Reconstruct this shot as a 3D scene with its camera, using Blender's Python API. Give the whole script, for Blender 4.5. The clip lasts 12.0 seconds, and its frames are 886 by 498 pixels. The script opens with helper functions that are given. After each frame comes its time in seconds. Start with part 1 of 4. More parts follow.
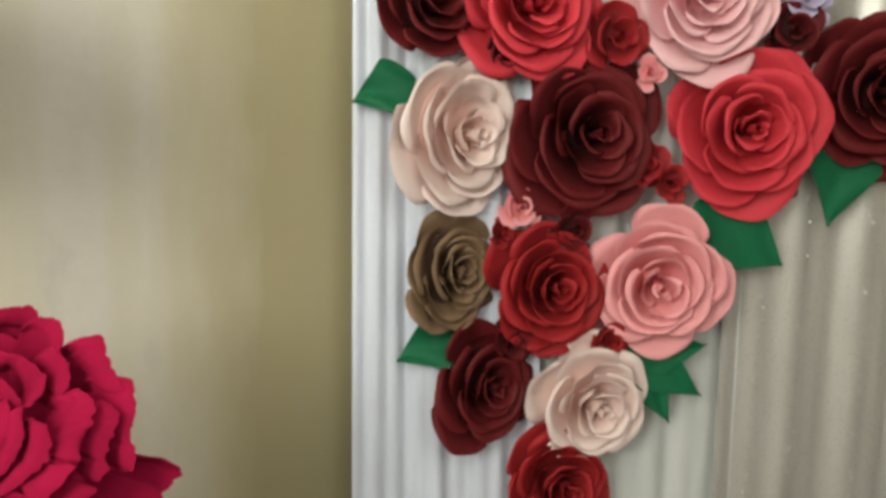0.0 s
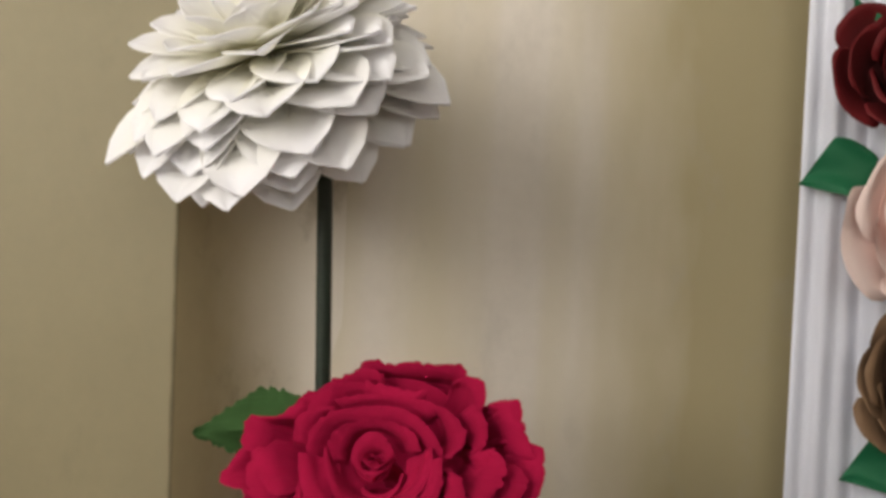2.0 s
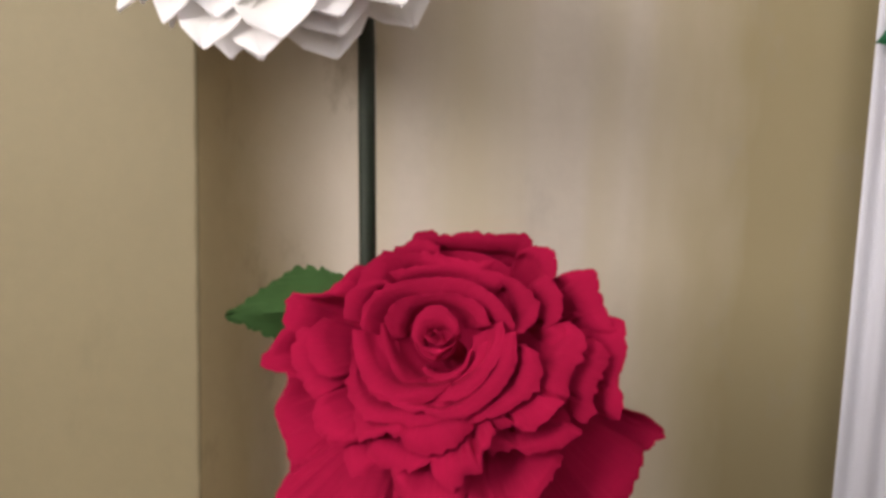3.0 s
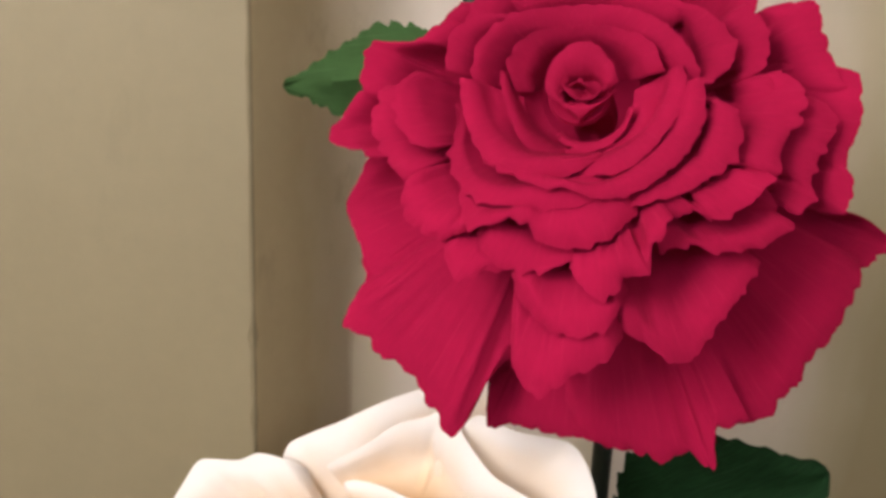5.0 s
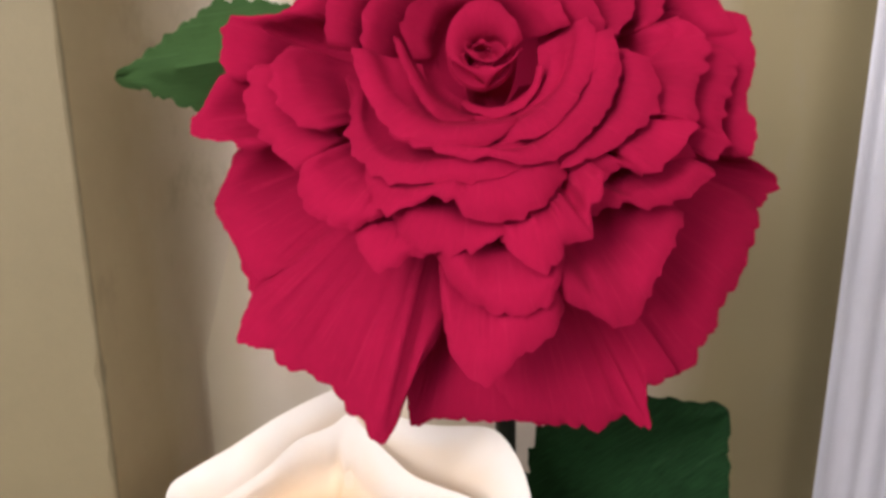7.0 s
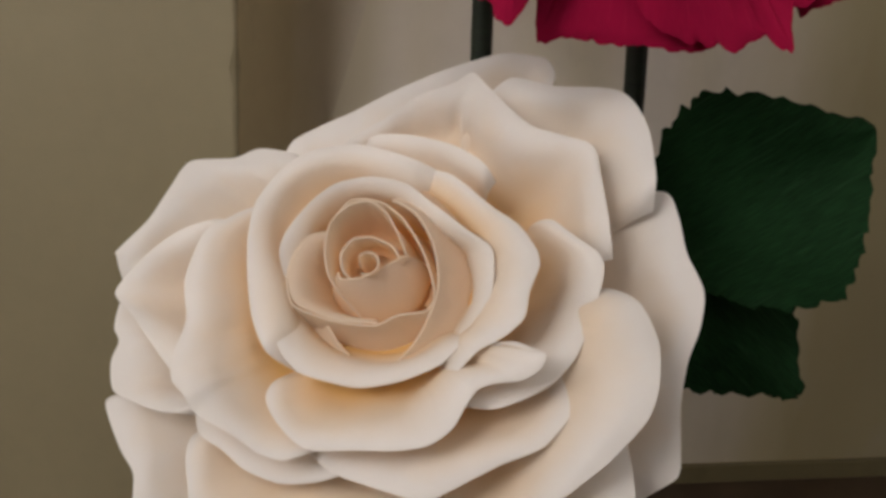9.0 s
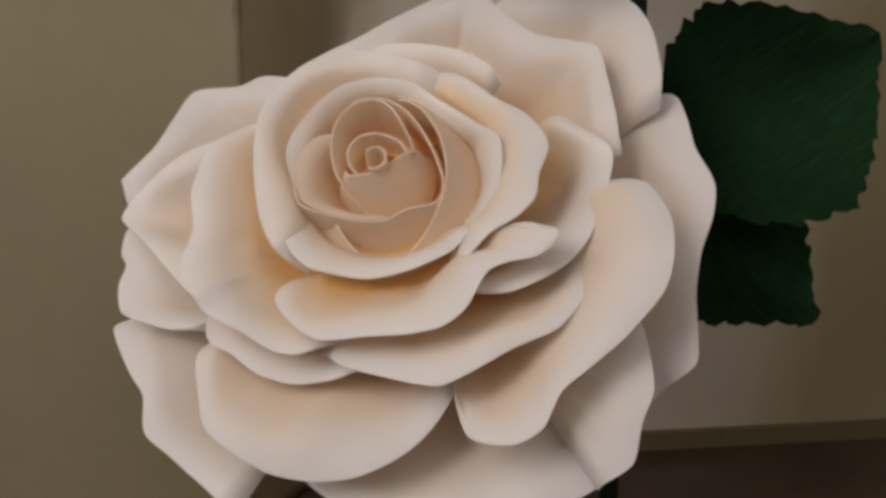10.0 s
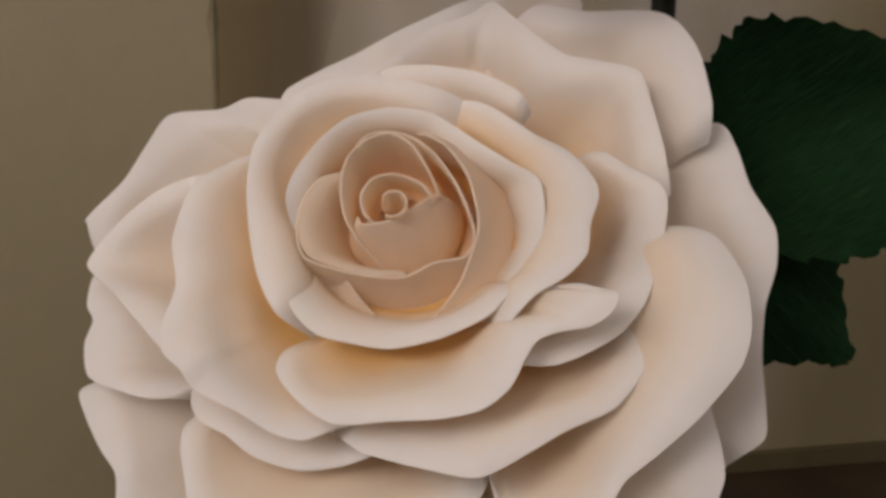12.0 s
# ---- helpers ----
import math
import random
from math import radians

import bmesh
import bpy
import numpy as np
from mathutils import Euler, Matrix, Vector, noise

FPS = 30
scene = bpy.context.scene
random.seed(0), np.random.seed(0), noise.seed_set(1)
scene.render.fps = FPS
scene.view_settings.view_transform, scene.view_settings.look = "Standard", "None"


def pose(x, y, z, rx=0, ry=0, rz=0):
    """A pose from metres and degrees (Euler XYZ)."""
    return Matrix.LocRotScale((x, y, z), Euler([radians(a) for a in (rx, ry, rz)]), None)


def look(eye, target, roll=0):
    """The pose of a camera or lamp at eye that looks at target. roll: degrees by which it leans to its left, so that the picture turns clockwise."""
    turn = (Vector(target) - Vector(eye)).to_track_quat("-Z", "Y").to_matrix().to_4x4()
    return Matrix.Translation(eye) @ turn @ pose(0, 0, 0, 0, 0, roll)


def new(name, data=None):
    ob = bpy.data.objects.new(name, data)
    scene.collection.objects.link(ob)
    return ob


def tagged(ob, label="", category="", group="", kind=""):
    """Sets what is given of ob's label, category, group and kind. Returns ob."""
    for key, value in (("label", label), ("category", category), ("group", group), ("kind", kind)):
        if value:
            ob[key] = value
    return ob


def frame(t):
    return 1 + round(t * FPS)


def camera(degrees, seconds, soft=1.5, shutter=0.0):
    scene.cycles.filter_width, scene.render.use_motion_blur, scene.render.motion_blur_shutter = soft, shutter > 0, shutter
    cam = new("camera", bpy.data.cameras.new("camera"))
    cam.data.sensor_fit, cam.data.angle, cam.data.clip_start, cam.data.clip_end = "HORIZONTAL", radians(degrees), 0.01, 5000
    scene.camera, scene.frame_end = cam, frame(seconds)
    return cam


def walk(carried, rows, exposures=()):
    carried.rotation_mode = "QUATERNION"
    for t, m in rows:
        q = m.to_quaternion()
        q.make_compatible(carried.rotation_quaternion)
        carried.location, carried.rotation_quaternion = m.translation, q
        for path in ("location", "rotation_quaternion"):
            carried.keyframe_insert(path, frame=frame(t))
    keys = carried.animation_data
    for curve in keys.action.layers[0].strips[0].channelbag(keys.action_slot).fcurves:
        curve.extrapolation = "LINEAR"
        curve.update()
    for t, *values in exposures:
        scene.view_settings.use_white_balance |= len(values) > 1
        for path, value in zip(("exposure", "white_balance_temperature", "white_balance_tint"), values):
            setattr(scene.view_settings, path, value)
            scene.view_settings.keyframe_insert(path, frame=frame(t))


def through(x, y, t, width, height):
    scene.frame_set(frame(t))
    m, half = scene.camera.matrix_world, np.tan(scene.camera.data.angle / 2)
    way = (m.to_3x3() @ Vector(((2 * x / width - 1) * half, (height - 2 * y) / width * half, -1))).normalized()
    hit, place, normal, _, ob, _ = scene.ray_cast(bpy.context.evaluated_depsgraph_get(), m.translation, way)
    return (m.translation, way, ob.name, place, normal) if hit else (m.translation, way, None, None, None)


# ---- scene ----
from math import cos, pi, sin, sqrt

# camera and its path
cam = camera(54.9, 12.0, soft=3.5)


def held(x, y, z, yaw, pitch, roll):
    return pose(x, y, z, 90 + pitch, 0, yaw) @ pose(0, 0, 0, 0, 0, roll)


PATH = [
    (0.0, held(0.4537, -1.2685, 1.2567, -25.41, -7.42, 0.91)),
    (0.5, held(0.4577, -1.2401, 1.2591, -13.03, -4.79, 2.35)),
    (1.0, held(0.4720, -1.2422, 1.2574, -3.50, -2.82, 2.45)),
    (1.5, held(0.4753, -1.2462, 1.2457, 1.67, -1.79, 2.27)),
    (2.0, held(0.4832, -1.2421, 1.2344, 3.91, -1.92, 2.35)),
    (2.5, held(0.4618, -1.2051, 1.2064, 5.50, -5.80, 2.19)),
    (3.0, held(0.3948, -1.1378, 1.1656, 2.94, -7.84, 1.72)),
    (3.5, held(0.3491, -1.0837, 1.1116, 0.85, -11.89, -0.24)),
    (3.7, held(0.3462, -1.0622, 1.0995, 0.74, -12.77, 0.05)),
    (5.3, held(0.3070, -0.8760, 1.0019, 7.16, -16.84, 2.94)),
    (5.5, held(0.2897, -0.8577, 1.0046, 5.19, -17.26, 1.57)),
    (6.0, held(0.2454, -0.8126, 1.0026, -5.88, -17.43, 1.27)),
    (6.5, held(0.2395, -0.8265, 0.9991, -6.83, -16.49, 0.10)),
    (6.7, held(0.2330, -0.8338, 0.9953, -8.72, -16.27, -0.39)),
    (8.3, held(0.2513, -0.9411, 0.8411, -0.03, -18.27, 2.88)),
    (8.5, held(0.2447, -0.9437, 0.7894, 0.46, -16.40, 3.71)),
    (9.0, held(0.2335, -0.9239, 0.6804, 0.19, -15.02, 3.17)),
    (9.5, held(0.2412, -0.9317, 0.5917, 1.31, -12.70, 1.96)),
    (10.0, held(0.2348, -0.9431, 0.5809, 0.62, -12.80, 1.37)),
    (10.5, held(0.2001, -0.9223, 0.6081, -1.66, -14.98, 2.19)),
    (11.0, held(0.1794, -0.8861, 0.6084, -2.84, -14.17, 1.81)),
    (11.5, held(0.1737, -0.8516, 0.6100, -3.16, -14.03, 2.12)),
    (12.0, held(0.1857, -0.8480, 0.6024, -2.59, -13.34, 1.72)),
]
EXPOSURES = [
    (0.0, 0.42, 7100, -4),
    (1.5, -0.06, 7250, 2),
    (2.5, 0.05, 7300, 11),
    (3.5, 0.45, 7200, 14),
    (5.5, 0.53, 7000, 14),
    (6.5, 0.58, 6950, 15),
    (8.5, -0.3, 7100, 11),
    (9.5, -0.6, 7050, 13),
    (12.0, -0.66, 7300, 17),
]
walk(cam, PATH, EXPOSURES)

# world: pale sky behind the windows
world = bpy.data.worlds.new("sky")
scene.world = world
world.use_nodes = True
wn = world.node_tree.nodes
sky = wn.new("ShaderNodeTexSky")
sky.sky_type, sky.sun_disc = "NISHITA", False
sky.sun_elevation, sky.sun_rotation = radians(38), radians(150)
wn["Background"].inputs["Strength"].default_value = 0.1
world.node_tree.links.new(sky.outputs["Color"], wn["Background"].inputs["Color"])


def area_lamp(x, y, z, to, w, h, power, colour):
    data = bpy.data.lights.new("area_lamp", "AREA")
    data.shape, data.size, data.size_y, data.energy, data.color = "RECTANGLE", w, h, power, colour
    ob = new("area_lamp", data)
    ob.matrix_world = look((x, y, z), to)
    return ob


# the two lights of the tall window that throws the shadows
area_lamp(-1.56, -2.26, 2.15, (0.2, 0.0, 1.2), 0.45, 1.5, 24, (1.0, 0.985, 1.0))
area_lamp(-1.00, -2.26, 2.15, (0.2, 0.0, 1.2), 0.45, 1.5, 24, (1.0, 0.985, 1.0))
# then wide fill lamps, added for ambient light in made-up windows beside it
area_lamp(-3.10, -2.26, 2.05, (-0.6, 0.0, 1.0), 1.5, 1.6, 42, (1.0, 0.985, 1.0))
area_lamp(0.72, -2.26, 2.05, (0.6, 0.0, 1.0), 1.5, 1.6, 12, (1.0, 0.985, 1.0))


# ---------------------------------------------------------------- materials
def material(name, rough=0.8):
    m = bpy.data.materials.new(name)
    m.use_nodes = True
    b = m.node_tree.nodes["Principled BSDF"]
    b.inputs["Roughness"].default_value = rough
    return m, m.node_tree.nodes, m.node_tree.links, b


def coords(n, l, scale=(1, 1, 1), kind="Object"):
    tc, mp = n.new("ShaderNodeTexCoord"), n.new("ShaderNodeMapping")
    mp.inputs["Scale"].default_value = scale
    l.new(tc.outputs[kind], mp.inputs["Vector"])
    return mp.outputs["Vector"]


def noise_tex(n, l, vec, scale, detail=4, rough=0.55):
    t = n.new("ShaderNodeTexNoise")
    t.inputs["Scale"].default_value, t.inputs["Detail"].default_value, t.inputs["Roughness"].default_value = scale, detail, rough
    l.new(vec, t.inputs["Vector"])
    return t.outputs["Fac"]


def ramp(n, l, fac, stops):
    r = n.new("ShaderNodeValToRGB")
    e = r.color_ramp.elements
    while len(e) < len(stops):
        e.new(0.5)
    for el, (p, c) in zip(e, stops):
        el.position, el.color = p, (*c, 1)
    l.new(fac, r.inputs["Fac"])
    return r.outputs["Color"]


def mix(n, l, fac, a, b, mode="MIX"):
    m = n.new("ShaderNodeMix")
    m.data_type, m.blend_type = "RGBA", mode
    for sock, val in ((m.inputs[0], fac), (m.inputs[6], a), (m.inputs[7], b)):
        if isinstance(val, (int, float)):
            sock.default_value = val
        elif isinstance(val, tuple):
            sock.default_value = (*val, 1)
        else:
            l.new(val, sock)
    return m.outputs[2]


def bump(n, l, b, height, strength, distance):
    k = n.new("ShaderNodeBump")
    k.inputs["Strength"].default_value, k.inputs["Distance"].default_value = strength, distance
    l.new(height, k.inputs["Height"])
    l.new(k.outputs["Normal"], b.inputs["Normal"])


def shade(c, k):
    return tuple(min(1.0, v * k) for v in c)


def wall_paint(name, colour, stain, streak=None, yellow_shade=None, fades=None):
    m, n, l, b = material(name, 0.62)
    v = coords(n, l)
    big = noise_tex(n, l, coords(n, l, (1, 1, 0.45)), 2.2, 5, 0.6)
    base = ramp(n, l, big, [(0.35, shade(colour, 0.93)), (0.7, shade(colour, 1.05))])
    fine = noise_tex(n, l, v, 38, 5, 0.7)
    base = mix(n, l, 0.25, base, ramp(n, l, fine, [(0.3, shade(colour, 0.86)), (0.7, shade(colour, 1.08))]))
    if streak:
        bands = ramp(n, l, noise_tex(n, l, coords(n, l, (1, 1, 0.06)), 5.5, 3, 0.5), [(0.38, (0, 0, 0)), (0.62, (1, 1, 1))])
        bandw = n.new("ShaderNodeRGBToBW")
        l.new(bands, bandw.inputs["Color"])
        base = mix(n, l, bandw.outputs["Val"], base, streak)
    if yellow_shade:
        # yellowing and the shade beside the backdrop, painted as an uneven upright patch
        tc, sp = n.new("ShaderNodeTexCoord"), n.new("ShaderNodeSeparateXYZ")
        l.new(tc.outputs["Object"], sp.inputs["Vector"])
        edge = n.new("ShaderNodeMath")
        edge.operation = "MULTIPLY_ADD"
        l.new(noise_tex(n, l, coords(n, l, (1, 1, 0.35)), 4.0, 4, 0.55), edge.inputs[0])
        edge.inputs[1].default_value = 0.35
        l.new(sp.outputs["X"], edge.inputs[2])
        dim_mask = ramp(n, l, edge.outputs["Value"], [(0.76, (0, 0, 0)), (1.06, (0.92, 0.92, 0.92))])
        dim_w = n.new("ShaderNodeRGBToBW")
        l.new(dim_mask, dim_w.inputs["Color"])
        base = mix(n, l, dim_w.outputs["Val"], base, yellow_shade)
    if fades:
        # the return's shade is painted in: dark stained tone easing to the wall's colour round the bend
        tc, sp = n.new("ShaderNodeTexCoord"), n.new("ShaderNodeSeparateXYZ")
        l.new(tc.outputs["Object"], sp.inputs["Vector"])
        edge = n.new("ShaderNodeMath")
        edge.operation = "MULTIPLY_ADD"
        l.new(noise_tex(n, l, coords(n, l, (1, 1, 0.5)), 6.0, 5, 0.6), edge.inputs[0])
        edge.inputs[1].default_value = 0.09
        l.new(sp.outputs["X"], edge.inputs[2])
        out_of_shade = ramp(n, l, edge.outputs["Value"], [(0.07, (0, 0, 0)), (0.21, (1, 1, 1))])
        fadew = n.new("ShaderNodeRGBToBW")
        l.new(out_of_shade, fadew.inputs["Color"])
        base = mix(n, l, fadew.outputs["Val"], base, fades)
    spots = noise_tex(n, l, coords(n, l, (1, 1, 0.55)), 9, 7, 0.68)
    mask = ramp(n, l, spots, [(0.57, (0, 0, 0)), (0.74, (1, 1, 1))])
    sep = n.new("ShaderNodeRGBToBW")
    l.new(mask, sep.inputs["Color"])
    k = n.new("ShaderNodeMath")
    k.operation = "MULTIPLY"
    l.new(sep.outputs["Val"], k.inputs[0])
    k.inputs[1].default_value = stain
    base = mix(n, l, k.outputs["Value"], base, shade(colour, 0.55))
    l.new(base, b.inputs["Base Color"])
    bump(n, l, b, noise_tex(n, l, v, 160, 6, 0.7), 0.25, 0.002)
    return m


# the last colour puts the shade beside the backdrop into the paint
WALL = wall_paint("wall_paint_beige", (0.69, 0.63, 0.56), 0.25, (0.60, 0.535, 0.405), (0.36, 0.303, 0.165))
# near wall: its dimmer light is put into this darker olive
PILLAR = wall_paint("wall_paint_olive_dim", (0.222, 0.186, 0.108), 0.25)
# plaster stains, plus the return's shade painted into the colour
RETURN = wall_paint("stained_shaded_plaster", (0.42, 0.34, 0.195), 0.6, fades=(0.68, 0.62, 0.54))
# pale paints of the unseen room shell, kept light for bounce
PLAIN = wall_paint("bounce_room_paint", (0.74, 0.70, 0.63), 0.1)
WHITE = wall_paint("bounce_ceiling_paint", (0.85, 0.84, 0.81), 0.05)
SKIRT = wall_paint("skirting_paint", (0.17, 0.14, 0.07), 0.4)


def floor_stone():
    m, n, l, b = material("dark_floor", 0.35)
    v = coords(n, l)
    c = ramp(n, l, noise_tex(n, l, v, 6, 6, 0.65), [(0.3, (0.035, 0.022, 0.014)), (0.7, (0.085, 0.055, 0.035))])
    l.new(c, b.inputs["Base Color"])
    bump(n, l, b, noise_tex(n, l, v, 60, 4), 0.1, 0.002)
    return m


FLOOR = floor_stone()


def crepe(name, colour, rough=0.75, through=0.25, stripes=700, deep=0.7, lines=0.35):
    """Crepe paper: fine creases along the length of the piece (UV v), soft colour change."""
    m, n, l, b = material(name, rough)
    b.inputs["Specular IOR Level"].default_value = 0.09
    uv = coords(n, l, (stripes, 12, 1), "UV")
    fine = noise_tex(n, l, uv, 1.0, 3, 0.6)
    broad = noise_tex(n, l, coords(n, l, (stripes * 0.17, 6.0, 1), "UV"), 1.0, 2, 0.5)
    both = n.new("ShaderNodeMath")
    both.operation = "MULTIPLY_ADD"
    l.new(broad, both.inputs[0])
    both.inputs[1].default_value = 0.2
    part_fine = n.new("ShaderNodeMath")
    part_fine.operation = "MULTIPLY"
    l.new(fine, part_fine.inputs[0])
    part_fine.inputs[1].default_value = 0.8
    l.new(part_fine.outputs["Value"], both.inputs[2])
    crease = both.outputs["Value"]
    v = coords(n, l)
    blotch = noise_tex(n, l, v, 14, 4)
    c = ramp(n, l, blotch, [(0.3, shade(colour, deep)), (0.72, shade(colour, 1.1))])
    c = mix(n, l, lines, c, ramp(n, l, crease, [(0.35, shade(colour, deep * 0.9)), (0.65, shade(colour, 1.15))]))
    hair = ramp(n, l, noise_tex(n, l, coords(n, l, (stripes * 0.32, 2.2, 1), "UV"), 1.0, 2, 0.5), [(0.60, (0, 0, 0)), (0.76, (0.36, 0.36, 0.36))])
    hairw = n.new("ShaderNodeRGBToBW")
    l.new(hair, hairw.inputs["Color"])
    c = mix(n, l, hairw.outputs["Val"], c, shade(tuple(v + 0.012 for v in colour), 1.5))
    l.new(c, b.inputs["Base Color"])
    bump(n, l, b, crease, 0.3, 0.0009)
    if through:
        t = n.new("ShaderNodeBsdfTranslucent")
        l.new(c, t.inputs["Color"])
        ms = n.new("ShaderNodeMixShader")
        ms.inputs["Fac"].default_value = through
        l.new(b.outputs["BSDF"], ms.inputs[1])
        l.new(t.outputs["BSDF"], ms.inputs[2])
        l.new(ms.outputs["Shader"], n["Material Output"].inputs["Surface"])
    return m


def sheet(name, colour, tint, rough=0.6, through=0.2, sheen=0.0):
    """Smooth foam or card: faint mottling, colour drifting to the tint towards the base of the petal (UV v), so glow
    and shade between petals are painted in.
    """
    m, n, l, b = material(name, rough)
    v = coords(n, l)
    b.inputs["Specular IOR Level"].default_value = 0.3
    soft = noise_tex(n, l, v, 11, 3)
    c = ramp(n, l, soft, [(0.3, shade(colour, 0.95)), (0.7, colour)])
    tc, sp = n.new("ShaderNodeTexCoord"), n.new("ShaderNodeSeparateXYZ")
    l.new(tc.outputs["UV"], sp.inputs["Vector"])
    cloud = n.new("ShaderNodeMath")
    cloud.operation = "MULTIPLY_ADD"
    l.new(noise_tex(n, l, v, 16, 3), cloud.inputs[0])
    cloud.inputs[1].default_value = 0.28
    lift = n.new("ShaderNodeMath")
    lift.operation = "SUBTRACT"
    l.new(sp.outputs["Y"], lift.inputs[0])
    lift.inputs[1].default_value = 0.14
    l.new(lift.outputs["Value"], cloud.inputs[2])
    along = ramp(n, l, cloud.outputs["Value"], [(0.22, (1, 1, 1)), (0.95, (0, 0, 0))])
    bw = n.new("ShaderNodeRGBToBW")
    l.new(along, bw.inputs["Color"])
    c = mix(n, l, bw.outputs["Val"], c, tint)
    l.new(c, b.inputs["Base Color"])
    b.inputs["Sheen Weight"].default_value = sheen
    bump(n, l, b, noise_tex(n, l, v, 220, 3), 0.06, 0.001)
    if through:
        t = n.new("ShaderNodeBsdfTranslucent")
        l.new(c, t.inputs["Color"])
        ms = n.new("ShaderNodeMixShader")
        ms.inputs["Fac"].default_value = through
        l.new(b.outputs["BSDF"], ms.inputs[1])
        l.new(t.outputs["BSDF"], ms.inputs[2])
        l.new(ms.outputs["Shader"], n["Material Output"].inputs["Surface"])
    return m


# the tint puts the warm bounce between petals into the foam colour
CREAM = sheet("cream_foam", (0.925, 0.90, 0.875), (0.91, 0.61, 0.25), 0.42, 0.42, 0.0)
# light glowing through the heart is put into its peach
HEART = sheet("peach_glow_foam", (0.97, 0.88, 0.77), (0.96, 0.74, 0.48), 0.42, 0.6, 0.0)
# yellow tint: the glow between petals is put into the card colour
DAHLIA = sheet("white_card", (0.965, 0.96, 0.995), (0.985, 0.965, 0.82), 0.55, 0.42)
RED = crepe("red_crepe", (0.325, 0.0055, 0.043), 0.9, 0.06, 420, 0.78, 0.30)
LEAF = crepe("leaf_crepe", (0.010, 0.042, 0.014), 0.8, 0.1, 600, 0.45, 0.85)
LEAF_LIGHT = crepe("light_leaf_crepe", (0.040, 0.095, 0.030), 0.8, 0.15, 700)
CARD_LEAF = sheet("green_card", (0.008, 0.14, 0.06), (0.006, 0.11, 0.045), 0.6, 0.05)


def paper(name, colour, tint):
    return sheet(name, colour, tint, 0.68, 0.1)


# each second colour paints in the shade deep between the petals
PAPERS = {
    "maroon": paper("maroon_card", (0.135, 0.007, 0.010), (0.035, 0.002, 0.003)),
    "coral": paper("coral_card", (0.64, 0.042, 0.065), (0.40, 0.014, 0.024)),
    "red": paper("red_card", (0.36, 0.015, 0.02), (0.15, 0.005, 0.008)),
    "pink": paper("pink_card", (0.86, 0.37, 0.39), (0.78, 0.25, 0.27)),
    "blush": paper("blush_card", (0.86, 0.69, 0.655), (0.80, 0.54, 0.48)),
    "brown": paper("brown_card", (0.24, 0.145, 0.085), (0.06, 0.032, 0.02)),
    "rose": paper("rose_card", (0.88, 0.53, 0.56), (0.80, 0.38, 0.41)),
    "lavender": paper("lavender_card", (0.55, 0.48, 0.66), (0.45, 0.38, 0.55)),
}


def rod_paint():
    m, n, l, b = material("stem_wrap", 0.5)
    v = coords(n, l, (1, 1, 30))
    c = ramp(n, l, noise_tex(n, l, v, 8, 3), [(0.3, (0.004, 0.010, 0.006)), (0.7, (0.011, 0.022, 0.011))])
    l.new(c, b.inputs["Base Color"])
    bump(n, l, b, noise_tex(n, l, v, 20, 3), 0.2, 0.001)
    return m


STEM = rod_paint()


def cloth(name, colour, rough, spark=0.0):
    m, n, l, b = material(name, rough)
    v = coords(n, l, (1, 1, 0.12))
    c = ramp(n, l, noise_tex(n, l, v, 26, 4), [(0.3, shade(colour, 0.9)), (0.7, shade(colour, 1.04))])
    l.new(c, b.inputs["Base Color"])
    b.inputs["Sheen Weight"].default_value = 0.3
    bump(n, l, b, noise_tex(n, l, coords(n, l), 700, 2), 0.15, 0.0006)
    if spark:
        w = n.new("ShaderNodeTexVoronoi")
        w.inputs["Scale"].default_value = 120
        l.new(coords(n, l), w.inputs["Vector"])
        g = ramp(n, l, w.outputs["Distance"], [(0.12, (0.15, 0.15, 0.15)), (0.3, (rough,) * 3)])
        bw = n.new("ShaderNodeRGBToBW")
        l.new(g, bw.inputs["Color"])
        l.new(bw.outputs["Val"], b.inputs["Roughness"])
        nm = n.new("ShaderNodeBump")
        nm.inputs["Strength"].default_value, nm.inputs["Distance"].default_value = spark, 0.004
        l.new(w.outputs["Color"], nm.inputs["Height"])
        l.new(nm.outputs["Normal"], b.inputs["Normal"])
        b.inputs["Metallic"].default_value = 0.25
    t = n.new("ShaderNodeBsdfTranslucent")
    l.new(c, t.inputs["Color"])
    ms = n.new("ShaderNodeMixShader")
    ms.inputs["Fac"].default_value = 0.2
    l.new(b.outputs["BSDF"], ms.inputs[1])
    l.new(t.outputs["BSDF"], ms.inputs[2])
    l.new(ms.outputs["Shader"], n["Material Output"].inputs["Surface"])
    return m


SATIN = cloth("white_satin", (0.77, 0.79, 0.89), 0.45)
IVORY = cloth("ivory_voile", (0.71, 0.71, 0.70), 0.55)


def spark():
    m, n, l, b = material("sequin_foil", 0.18)
    b.inputs["Base Color"].default_value = (0.9, 0.88, 0.85, 1)
    b.inputs["Metallic"].default_value = 0.2
    return m


SPARK = spark()
SEQUIN = cloth("champagne_sequin", (0.64, 0.60, 0.555), 0.4, 0.8)


def glass():
    m, n, l, b = material("window_glass", 0.0)
    b.inputs["Transmission Weight"].default_value = 1.0
    return m


GLASS = glass()
FRAME = wall_paint("window_white", (0.75, 0.75, 0.72), 0.05)


